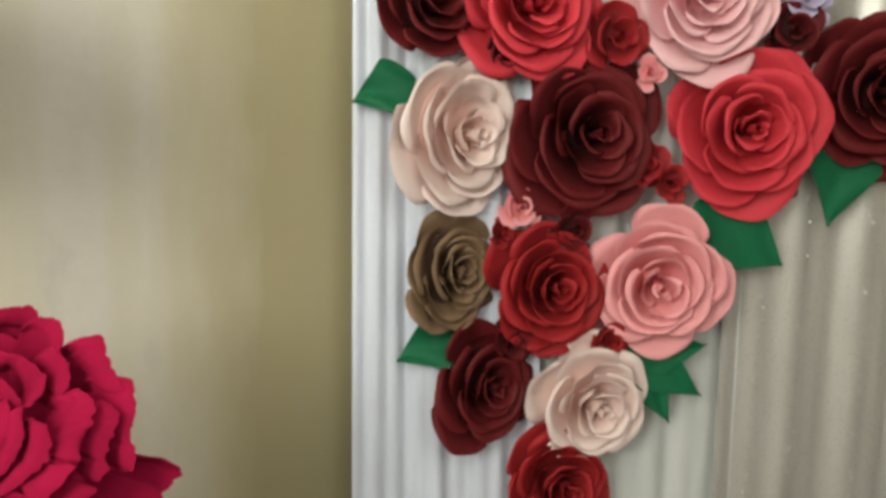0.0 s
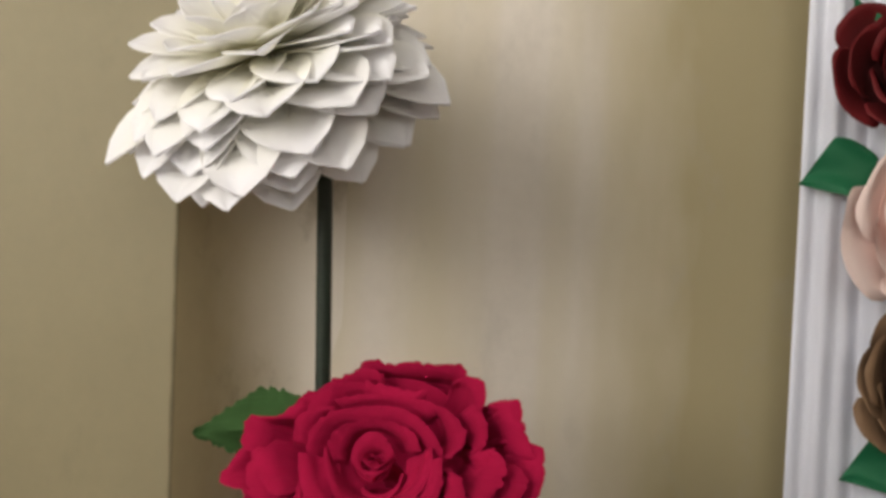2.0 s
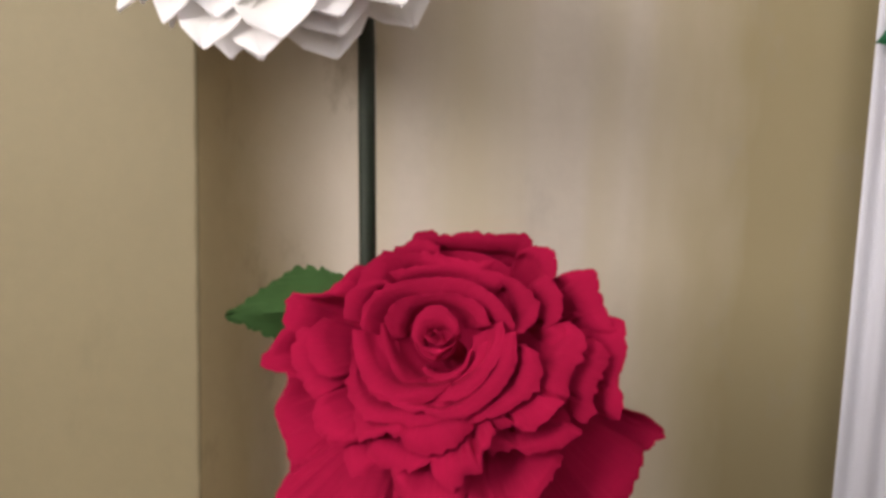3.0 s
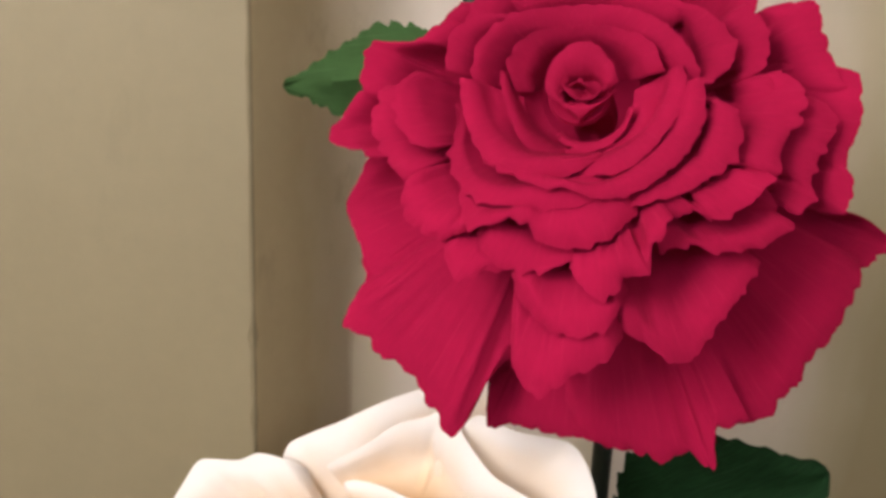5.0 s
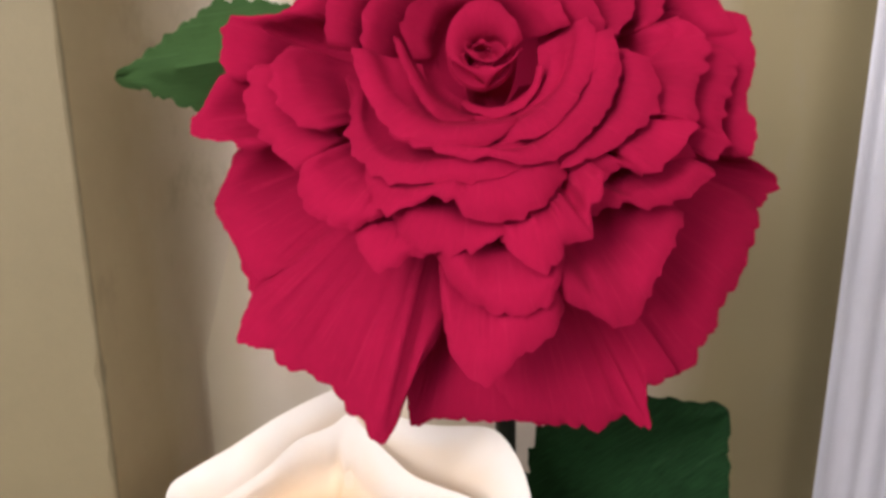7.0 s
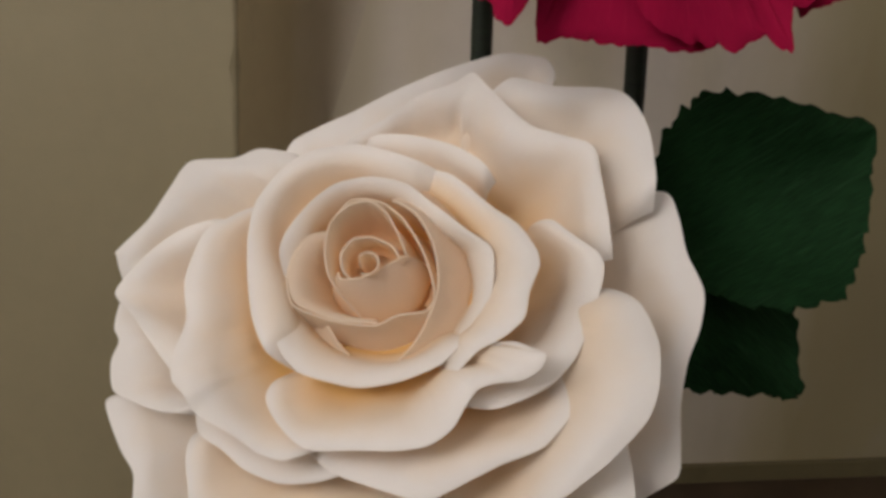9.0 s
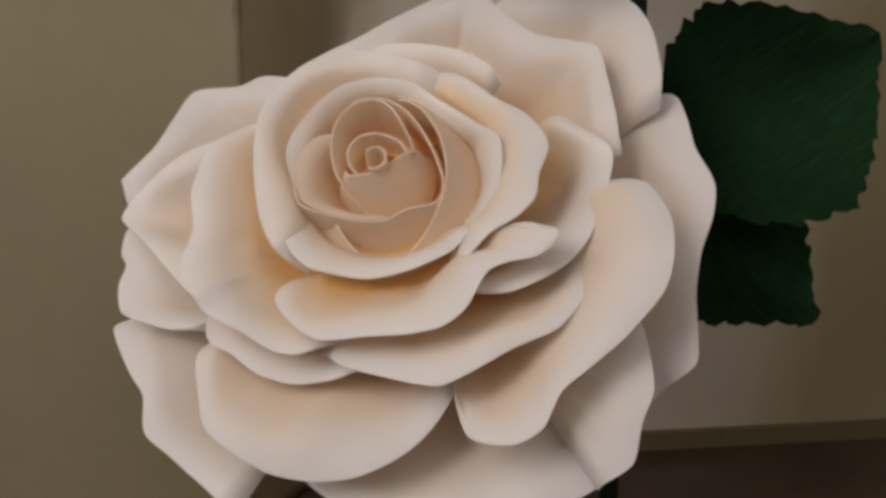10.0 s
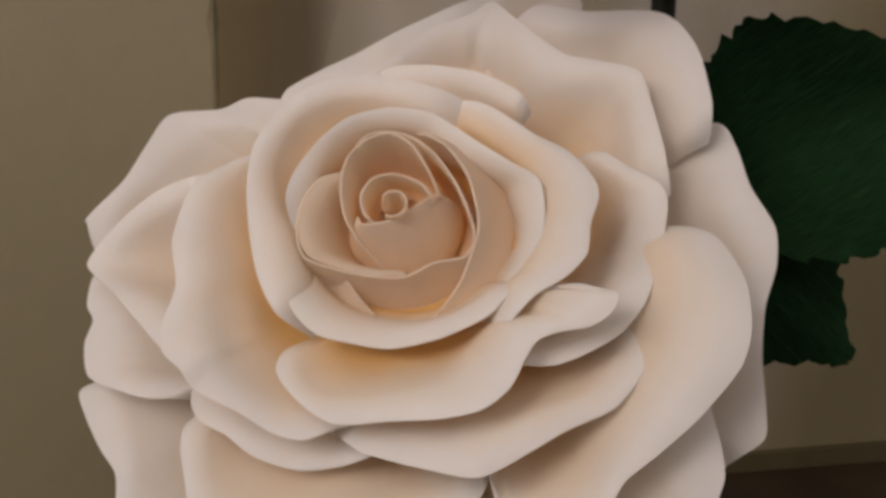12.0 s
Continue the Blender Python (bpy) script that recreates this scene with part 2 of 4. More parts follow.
# ---------------------------------------------------------------- building helpers
def mesh_object(name, verts, faces, mat, uvs=None, smooth=True, parent=None):
    me = bpy.data.meshes.new(name)
    me.from_pydata(verts, [], faces)
    if uvs is not None:
        lay = me.uv_layers.new(name="UVMap")
        for lp in me.loops:
            lay.data[lp.index].uv = uvs[lp.vertex_index]
    for p in me.polygons:
        p.use_smooth = smooth
    me.materials.append(mat)
    ob = new(name, me)
    if parent:
        ob.parent = parent
    return ob


def part(name, bm, mat, parent=None, label="", smooth=False):
    me = bpy.data.meshes.new(name)
    bmesh.ops.recalc_face_normals(bm, faces=bm.faces)
    bm.to_mesh(me)
    bm.free()
    for p in me.polygons:
        p.use_smooth = smooth
    me.materials.append(mat)
    ob = new(name, me)
    if parent:
        ob.parent = parent
    return tagged(ob, label)


def box(bm, x0, y0, z0, x1, y1, z1):
    r = bmesh.ops.create_cube(bm, size=1)
    for v in r["verts"]:
        v.co = Vector(((x0 + x1) / 2 + v.co.x * (x1 - x0), (y0 + y1) / 2 + v.co.y * (y1 - y0), (z0 + z1) / 2 + v.co.z * (z1 - z0)))


def prism(points, z0, z1):
    bm = bmesh.new()
    lo = [bm.verts.new((x, y, z0)) for x, y in points]
    hi = [bm.verts.new((x, y, z1)) for x, y in points]
    bm.faces.new(lo[::-1]), bm.faces.new(hi)
    k = len(points)
    for i in range(k):
        bm.faces.new((lo[i], lo[(i + 1) % k], hi[(i + 1) % k], hi[i]))
    return bm


def thicken(ob, t, offset=0.0):
    s = ob.modifiers.new("thickness", "SOLIDIFY")
    s.thickness, s.offset = t, offset
    e = ob.modifiers.new("crisp_edge", "EDGE_SPLIT")
    e.split_angle, e.use_edge_sharp = radians(55), False
    return ob


def tube(name, points, radius, mat, parent=None, sides=14):
    """A round rod along a line of points."""
    verts, faces = [], []
    pts = [Vector(p) for p in points]
    for i, p in enumerate(pts):
        d = (pts[min(i + 1, len(pts) - 1)] - pts[max(i - 1, 0)]).normalized()
        u = d.cross(Vector((0.3, 1, 0.1))).normalized()
        w = d.cross(u)
        r = radius(i / (len(pts) - 1)) if callable(radius) else radius
        for k in range(sides):
            a = 2 * pi * k / sides
            verts.append(p + (u * cos(a) + w * sin(a)) * r)
    for i in range(len(pts) - 1):
        for k in range(sides):
            faces.append((i * sides + k, i * sides + (k + 1) % sides, (i + 1) * sides + (k + 1) % sides, (i + 1) * sides + k))
    faces.append(tuple(range(sides))[::-1])
    faces.append(tuple((len(pts) - 1) * sides + k for k in range(sides)))
    return mesh_object(name, verts, faces, mat, parent=parent)


def facing(x, y, z, tilt, yaw, spin=0.0):
    """A frame whose z axis points tilt degrees up and yaw degrees round from the viewer's side (-y)."""
    t, a = radians(tilt), radians(yaw)
    n = Vector((sin(a) * cos(t), -cos(a) * cos(t), sin(t)))
    u = Vector((0, 0, 1)).cross(n).normalized()
    w = n.cross(u)
    m = Matrix((u, w, n)).transposed().to_4x4()
    return Matrix.Translation((x, y, z)) @ m @ pose(0, 0, 0, 0, 0, spin)


def petal(rose, mat, a, span, r0, r1, r2, h, hb=-0.04, rb=0.04, opening=40, curl=0.008, roll=90, drop=0.01,
          wave=0.0, waves=3.0, wide=1.18, thick=0.0022, cols=21, seed=0, narrow=0.7):
    """One petal in the rose's frame (z out of the flower). It rises from the base (radius rb, height hb) to a lip that
    spans the angles a - span to a + span at radius r0 + r1 q + r2 q^2, leaves at the opening angle from the axis, and
    rolls outwards there, ever tighter."""
    rnd = random.Random(seed * 7919 + int(a * 10) + int(r0 * 1e4))
    ph = [rnd.uniform(0, 6.28) for _ in range(8)]
    rows_a, rows_b = 10, 9
    rows = rows_a + rows_b
    verts, uvs, faces = [], [], []
    for i in range(cols):
        q = (2 * i / (cols - 1) - 1) * wide
        lip = max(r0 * 0.35, r0 + r1 * q + r2 * q * q)
        end = max(0.0, abs(q) - 0.78 * wide) / (0.22 * wide)
        lip -= 0.12 * r0 * end * end
        o = radians(opening) + 0.14 * sin(2.3 * q + ph[5])
        turn = radians(roll) * (0.66 + 0.5 * sin(2.1 * q + ph[2])) * (1 - 0.35 * end)
        long = curl * 3.2 * (0.75 + 0.35 * sin(1.6 * q + ph[6]))
        hh = h - drop * q * q - 0.012 * end
        rr = wave * (sin(waves * q * 2.2 + ph[0]) + 0.6 * sin(waves * q * 5.1 + ph[1]))
        zz = wave * (sin(waves * q * 3.1 + ph[2]) + 0.5 * sin(waves * q * 6.3 + ph[6]))
        lp, ang = [Vector((0, 0))], o
        for j in range(rows_b):
            ang = o + turn * ((j + 0.5) / rows_b) ** 1.8
            lp.append(lp[-1] + Vector((sin(ang), cos(ang))) * (long / rows_b))
        T = Vector((max(lip - max(v.x for v in lp), rb + 0.004), hh - max(v.y for v in lp)))
        d = Vector((sin(o), cos(o)))
        B = Vector((rb, hb))
        K = T - d * ((T - B).length * 0.5)
        K.x = max(K.x, rb * 0.8)
        for j in range(rows):
            if j < rows_a:
                s = j / (rows_a - 1)
                p = B * (1 - s) ** 2 + K * 2 * s * (1 - s) + T * s * s
                w = narrow + (1 - narrow) * min(1.0, s * 1.3)
            else:
                p = T + lp[j - rows_a + 1]
                w = 1.0
            k = (j / (rows - 1)) ** 3
            th = radians(a + span * q * w)
            x, z = p.x + rr * k, p.y + zz * k
            verts.append((x * cos(th), x * sin(th), z))
            uvs.append((0.5 + q * span * r0 * 0.05, 0.8 * j / (rows_a - 1) if j < rows_a else 0.8 + 0.2 * (j - rows_a + 1) / rows_b))
    for i in range(cols - 1):
        for j in range(rows - 1):
            faces.append((i * rows + j, (i + 1) * rows + j, (i + 1) * rows + j + 1, i * rows + j + 1))
    ob = mesh_object("petal", verts, faces, mat, uvs, parent=rose)
    if thick:
        thicken(ob, thick)
    return ob


def lip_petal(rose, mat, lip, base=(0.05, -0.03), arrive=90, roll=0.0, curl=70, wave=0.0, crumple=0.0, ruffle=0.0, teeth=0.0, thick=0.0013, cols=61,
              narrow=0.85, pale=0.0, swell=0.0, tuck=0.004, lean=(0.0, 0.0), name="petal"):
    """A petal in the rose's frame (z out of the flower). lip holds the corners of its free edge, each an angle, a reach from the
    axis and a height; the edge runs smoothly through them. The sheet rises from the base ring (radius, height), bends over and
    meets the lip at the angle arrive from the axis; over its last stretch, roll metres long, it curls outwards by curl degrees."""
    rnd = random.Random(int(lip[0][0] * 7 + lip[-1][0] * 13 + lip[0][1] * 1e4))
    ph = [rnd.uniform(0, 6.28) for _ in range(8)]
    corner = [Vector((r * cos(radians(a)), r * sin(radians(a)), h)) for a, r, h in lip]
    at = [0.0]
    for p, q in zip(corner, corner[1:]):
        at.append(at[-1] + max(0.002, (q - p).length))
    total = at[-1]
    k = len(lip)

    def spot(d):
        i = max(j for j in range(k - 1) if at[j] <= d)
        f = (d - at[i]) / (at[i + 1] - at[i])
        p0, p1, p2, p3 = corner[max(i - 1, 0)], corner[i], corner[i + 1], corner[min(i + 2, k - 1)]
        bend = 0.5 * (2 * p1 + (p2 - p0) * f + (2 * p0 - 5 * p1 + 4 * p2 - p3) * f * f + (3 * p1 - p0 - 3 * p2 + p3) * f ** 3)
        return bend * 0.75 + (p1 + (p2 - p1) * f) * 0.25, lip[i][0] + (lip[i + 1][0] - lip[i][0]) * f

    rows_a, rows_b = 15, 10 if roll else 0
    hook = curl if roll else 0
    rows = rows_a + rows_b
    rb, hb = base
    mid = 0.5 * (lip[0][0] + lip[-1][0])
    verts, uvs, faces = [], [], []
    for i in range(cols):
        s = i / (cols - 1)
        d = total * s
        E, ang = spot(min(d, total - 1e-6))
        fine = Vector((0, 0, 0))
        if roll:
            # the body follows the lip's broad line; its small points stand out at the edge alone
            room = min(0.028, d, total - d)
            near = [spot(max(0.0, min(d + w * room, total - 1e-6)))[0] for w in (-1.0, -0.68, -0.36, 0.0, 0.36, 0.68, 1.0)]
            broad = sum(near, Vector((0, 0, 0))) / 7
            fine, E = E - broad, broad
        even = lip[0][0] + (lip[-1][0] - lip[0][0]) * s
        ab = radians(mid + (0.5 * even + 0.5 * ang - mid) * narrow)
        r = rb if not roll else min(rb, 0.85 * sqrt(E.x ** 2 + E.y ** 2))
        B = Vector((r * cos(ab) + lean[0], r * sin(ab) + lean[1], min(hb, E.z - 0.01)))
        o = Vector((E.x - 0.6 * B.x, E.y - 0.6 * B.y, 0)).normalized() if roll else Vector((B.x - lean[0], B.y - lean[1], 0)).normalized()
        side = max(0.0, abs(2 * s - 1) - 0.82) / 0.18
        u = d * 2.86
        E = E + Vector((0, 0, 1)) * (wave * (sin(u * 16 + ph[0]) + 0.5 * sin(u * 37 + ph[1])) - tuck * side * side)
        jag = teeth * (1.5 * abs(((d * 55 + ph[3]) % 1.0) - 0.5) + 1.0 * abs(((d * 131 + ph[4]) % 1.0) - 0.5) + 0.6 * sin(d * 420 + ph[7]) * sin(d * 61 + ph[1]) - 0.6)
        jag *= 0.7 + 0.9 * noise.noise((d * 30 + ph[0], ph[1], 0))
        sway = 6 * sin(u * 6 + ph[2]) + 2.5 * sin(u * 15 + ph[5])
        first = radians(arrive - 0.85 * hook + sway)
        D = o * sin(first) + Vector((0, 0, cos(first)))
        fr = ruffle * (0.5 + 0.6 * sin(u * 7 + ph[6])) * (sin(u * 31 + ph[3]) + 0.6 * sin(u * 67 + ph[4]))
        fold, p = [], Vector((0, 0, 0))
        run = spot(min(d + 0.003, total - 1e-6))[0] - spot(max(d - 0.003, 0.0))[0]
        across = abs(run.x * o.y - run.y * o.x) / max(1e-6, run.length)
        long = min(roll, 0.42 * (E - B).length) * (0.85 + 0.3 * sin(u * 8 + ph[7])) * (0.25 + 0.75 * across)
        for j in range(rows_b):
            t2 = first + radians(hook) * ((j + 0.5) / rows_b)
            p = p + (o * sin(t2) + Vector((0, 0, cos(t2)))) * (long / rows_b)
            fold.append(p.copy())
        T = E - p
        L = (T - B).length
        K1 = B + o * (0.28 * L) + Vector((0, 0, 0.15 * (T.z - B.z)))
        K2 = T - D * (0.42 * L)
        N = o * cos(first + radians(hook) * 0.5) - Vector((0, 0, sin(first + radians(hook) * 0.5)))
        line = []
        for j in range(rows_a):
            f = j / (rows_a - 1)
            g = 1 - f
            line.append((B * g ** 3 + K1 * 3 * g * g * f + K2 * 3 * g * f * f + T * f ** 3, 0.75 * f if rows_b else f))
        line += [(T + q, 0.75 + 0.25 * (j + 1) / rows_b) for j, q in enumerate(fold)]
        for j, (q, f) in enumerate(line):
            q = q + fine * f ** 5
            if crumple or ruffle:
                n1 = noise.noise((u * 5 + ph[0], f * 2.6 + ph[1], ph[2])) + 0.14 * noise.noise((u * 15 + ph[3], f * 6.0, ph[4]))
                q = q - N * (crumple * n1 * f * 1.7 + fr * f ** 4)
            if jag and f > 0.78:
                q = q + o * (jag * ((f - 0.78) / 0.22) ** 4)
            if swell:
                q = q - N * (swell * sin(pi * f) * noise.noise((u * 6 + ph[5], f * 2.5, ph[6])))
            verts.append(tuple(q))
            uvs.append((0.5 + u, pale + (1 - pale) * f))
    for i in range(cols - 1):
        for j in range(rows - 1):
            faces.append((i * rows + j, (i + 1) * rows + j, (i + 1) * rows + j + 1, i * rows + j + 1))
    return thicken(mesh_object(name, verts, faces, mat, uvs, parent=rose), thick)


def cup(rose, mat, r, z0, z1, name="calyx"):
    """A shallow cup that closes the flower from behind."""
    verts, faces = [], []
    m = 28
    for k, f in enumerate((0.0, 0.35, 0.7, 0.92, 1.0)):
        for i in range(m):
            t = 2 * pi * i / m
            verts.append((r * f * cos(t), r * f * sin(t), z0 + (z1 - z0) * f * f))
    for k in range(4):
        for i in range(m):
            faces.append((k * m + i, k * m + (i + 1) % m, (k + 1) * m + (i + 1) % m, (k + 1) * m + i))
    return thicken(mesh_object(name, verts, faces, mat, [(0.5, 0.1)] * len(verts), parent=rose), 0.004)


# ---------------------------------------------------------------- the setting
SLOPE = 10.0
CX, CY = 0.070, 0.193
ex, ey = cos(radians(SLOPE)), sin(radians(SLOPE))
TOP = 3.2
tagged(part("floor", prism([(-4.4, -2.3), (3.5, -2.3), (3.5, 1.2), (-4.4, 1.2)], -0.1, 0.0), FLOOR),
       "dark brown smooth floor under the flowers", "floor", kind="structure")
# ceiling out of view, added to bounce light down
tagged(part("ceiling", prism([(-4.4, -2.3), (3.5, -2.3), (3.5, 1.2), (-4.4, 1.2)], TOP, TOP + 0.1), WHITE),
       "unseen white painted ceiling, added to bounce light", "ceiling", kind="structure")


def ragged_wall():
    """Wall end with a slightly chipped vertical corner."""
    bm = bmesh.new()
    steps = 150
    rnd = random.Random(4)
    ring = []
    for i in range(steps + 1):
        z = TOP * i / steps
        k = 0.004 + 0.0022 * noise.noise((0, 0, z * 22)) + (0.004 * rnd.random() if rnd.random() < 0.09 else 0)
        k = max(k, 0.001)
        r = 0.006 + 0.140 * min(1.0, max(0.0, (z - 0.55) / 0.50))
        d1 = Vector((CX, CY)).normalized()
        p0, p1, p2 = Vector((CX, CY)) - d1 * r, Vector((CX, CY)), Vector((CX + ex * r, CY + ey * r))
        arc = [p0 * (1 - f) ** 2 + p1 * 2 * f * (1 - f) + p2 * f * f for f in (0, 0.125, 0.25, 0.375, 0.5, 0.625, 0.75, 0.875, 1.0)]
        pts = [(-4.4, 0.0), (-0.05, 0.0), (-k, 0.0), (-k * 0.25, k * 0.3), (k * 0.3, k * 0.95), *[tuple(p) for p in arc], (CX + ex * (r + 0.03) - ey * 0.002, CY + ey * (r + 0.03) + ex * 0.002), (CX + 0.02, CY + 0.06), (CX, 0.6), (-4.4, 0.6)]
        ring.append([bm.verts.new((x, y, z)) for x, y in pts])
    m = len(ring[0])
    for i in range(steps):
        for j in range(m):
            f = bm.faces.new((ring[i][j], ring[i][(j + 1) % m], ring[i + 1][(j + 1) % m], ring[i + 1][j]))
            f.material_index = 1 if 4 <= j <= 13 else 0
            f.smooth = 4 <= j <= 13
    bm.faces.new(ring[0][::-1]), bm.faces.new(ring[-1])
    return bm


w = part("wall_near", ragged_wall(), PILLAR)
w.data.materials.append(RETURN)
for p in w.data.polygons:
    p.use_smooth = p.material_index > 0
tagged(w, "beige painted wall with a chipped corner and stained return, shade painted in", "wall", kind="structure")
L = 3.7
back = [(CX, CY), (CX + L * ex, CY + L * ey), (CX + L * ex, CY + L * ey + 0.2), (CX, CY + 0.4)]
tagged(part("wall_back", prism(back, 0, TOP), WALL), "beige painted wall behind the flowers", "wall", kind="structure")
# side walls out of view, added to bounce light back
tagged(part("wall_right", prism([(3.5, -2.3), (3.65, -2.3), (3.65, 1.2), (3.5, 1.2)], 0, TOP), PLAIN), "unseen plain beige side wall, added to bounce light", "wall", kind="structure")

# unseen wall behind the camera, added to hold windows and bounce light
z0, z1 = 1.2, 2.95
bm = bmesh.new()
box(bm, -4.55, -2.45, 0, 3.65, -2.3, z0)
box(bm, -4.55, -2.45, z1, 3.65, -2.3, TOP)
for a, b in ((-4.55, -3.90), (-2.30, -2.08), (-0.48, -0.08), (1.52, 3.65)):
    box(bm, a, -2.45, z0, b, -2.3, z1)
tagged(part("wall_front", bm, PLAIN), "unseen plain beige wall with three windows, added to bounce light", "wall", kind="structure")
tagged(part("wall_left", prism([(-4.55, -2.3), (-4.4, -2.3), (-4.4, 0.6), (-4.55, 0.6)], 0, TOP), PLAIN), "unseen plain beige side wall, added to bounce light", "wall", kind="structure")


def window(name, m):
    """A wide window in the local xz plane."""
    win = tagged(new(name), "white framed window out of view, letting in daylight", "window", kind="structure")
    a, b = -0.8, 0.8
    bm = bmesh.new()
    for p in ((a, z0, a + 0.05, z1), (b - 0.05, z0, b, z1), (a + 0.05, z0, b - 0.05, z0 + 0.05), (a + 0.05, z1 - 0.05, b - 0.05, z1)):
        box(bm, p[0], -0.03, p[1], p[2], 0.03, p[3])
    part("window_frame", bm, FRAME, win)
    bm = bmesh.new()
    box(bm, a + 0.05, -0.003, z0 + 0.05, b - 0.05, 0.003, z1 - 0.05)
    part("pane", bm, GLASS, win).visible_shadow = False
    win.matrix_world = m


window("window_1", pose(-1.28, -2.39, 0))
# made-up windows, added to house the fill lamps
window("fill_window_right", pose(0.72, -2.39, 0))
window("fill_window_left", pose(-3.10, -2.39, 0))

# low skirting along the back wall
nx, ny = ey, -ex
bb = [(CX + 0.004, CY - 0.0005), (CX + 3.6 * ex, CY + 3.6 * ey), (CX + 3.6 * ex + 0.012 * nx, CY + 3.6 * ey + 0.012 * ny), (CX + 0.004 + 0.012 * nx, CY + 0.012 * ny)]
tagged(part("baseboard", prism(bb, 0.0, 0.028), SKIRT), "low olive brown skirting strip", "baseboard", kind="structure")


# ---------------------------------------------------------------- cream foam rose
cream = new("giant_rose")
cream.matrix_world = facing(0.194, -0.272, 0.465, 34, -15)
tagged(cream, "giant cream foam rose with rolled petal edges on a stem", "flower", "giant flowers")


def cp(lip, base=(0.055, -0.05), roll=0.042, curl=62, depth=0.034, **k):
    reach, rise = sum(r for a, r, h in lip) / len(lip), sum(h for a, r, h in lip) / len(lip)
    if reach < 0.185:
        base = (0.60 * reach, rise - depth)
    far = max(0.0, min(1.0, (max(r for a, r, h in lip) - 0.12) / 0.12))
    # pale outer petals take less of the painted bounce tint
    return lip_petal(cream, CREAM, lip, base, roll=roll, curl=curl - 26 * far, wave=0.0008, swell=0.005, tuck=0.014, thick=0.0015, cols=10 * len(lip),
                     pale=0.3 if lip[len(lip) // 2][2] < 0.02 else 0.0, **k)


def hp(lip, **k):
    return lip_petal(cream, HEART, lip, wave=0.0003, thick=0.0013, cols=9 * len(lip), narrow=0.95, **k)


hp(((18, 0.024, 0.072), (48, 0.022, 0.074), (96, 0.021, 0.076), (134, 0.023, 0.077), (168, 0.022, 0.077), (205, 0.019, 0.076), (235, 0.015, 0.072)), base=(0.016, 0.05), arrive=15)
hp(((192, 0.025, 0.068), (211, 0.023, 0.07), (232, 0.014, 0.072), (290, 0.007, 0.072), (376, 0.014, 0.07), (388, 0.027, 0.068), (385, 0.029, 0.064)), base=(0.033, 0.030), arrive=-28)
hp(((22, 0.028, 0.072), (49, 0.03, 0.077), (81, 0.04, 0.079), (101, 0.048, 0.08), (121, 0.048, 0.08), (143, 0.044, 0.079), (170, 0.036, 0.076), (199, 0.032, 0.07), (226, 0.03, 0.06), (264, 0.035, 0.044)), base=(0.028, 0.035), arrive=14)
hp(((336, 0.055, 0.06), (351, 0.051, 0.07), (383, 0.041, 0.074), (423, 0.042, 0.076), (452, 0.049, 0.076), (479, 0.054, 0.075), (512, 0.047, 0.07)), base=(0.036, 0.03), arrive=16)
hp(((149, 0.048, 0.066), (162, 0.057, 0.068), (178, 0.062, 0.068), (196, 0.065, 0.068), (214, 0.064, 0.067), (234, 0.051, 0.064), (258, 0.043, 0.06), (285, 0.041, 0.058), (311, 0.04, 0.06), (332, 0.052, 0.062), (348, 0.051, 0.06)), base=(0.060, 0.0), arrive=-12)
hp(((148, 0.049, 0.065), (161, 0.056, 0.067), (178, 0.061, 0.067), (195, 0.064, 0.067), (213, 0.062, 0.066), (233, 0.05, 0.063), (257, 0.042, 0.059), (284, 0.039, 0.057)), base=(0.032, 0.034), arrive=72)
hp(((272, 0.071, 0.034), (282, 0.071, 0.041), (298, 0.067, 0.049), (318, 0.06, 0.057), (346, 0.054, 0.066), (364, 0.051, 0.07), (390, 0.049, 0.072), (419, 0.051, 0.073), (445, 0.054, 0.072)), base=(0.088, 0.016), arrive=-16)
hp(((183, 0.071, 0.056), (211, 0.066, 0.056), (221, 0.057, 0.055), (235, 0.052, 0.054), (253, 0.058, 0.05), (266, 0.065, 0.044), (276, 0.071, 0.036)), base=(0.088, 0.016), arrive=-16)
cp(((322, 0.082, 0.05), (333, 0.089, 0.062), (349, 0.093, 0.068), (364, 0.092, 0.07), (377, 0.09, 0.07), (388, 0.077, 0.07), (414, 0.066, 0.07), (439, 0.069, 0.071), (462, 0.072, 0.072), (484, 0.073, 0.073), (503, 0.072, 0.073), (523, 0.073, 0.072), (538, 0.074, 0.07), (553, 0.071, 0.066)), base=(0.055, 0.022), arrive=62, depth=0.040)
cp(((69, 0.096, 0.05), (78, 0.095, 0.054), (97, 0.099, 0.06), (113, 0.108, 0.063), (129, 0.114, 0.065), (143, 0.115, 0.066), (159, 0.112, 0.067), (175, 0.103, 0.068), (191, 0.096, 0.068), (212, 0.095, 0.068), (229, 0.097, 0.066), (240, 0.093, 0.056)), base=(0.06, 0.015), arrive=95)
cp(((180, 0.079, 0.052), (200, 0.079, 0.06), (219, 0.083, 0.064), (234, 0.089, 0.066), (247, 0.091, 0.066), (261, 0.088, 0.066), (277, 0.088, 0.066), (297, 0.088, 0.067), (316, 0.091, 0.068), (329, 0.091, 0.068), (338, 0.091, 0.06)), base=(0.06, 0.015), arrive=82)
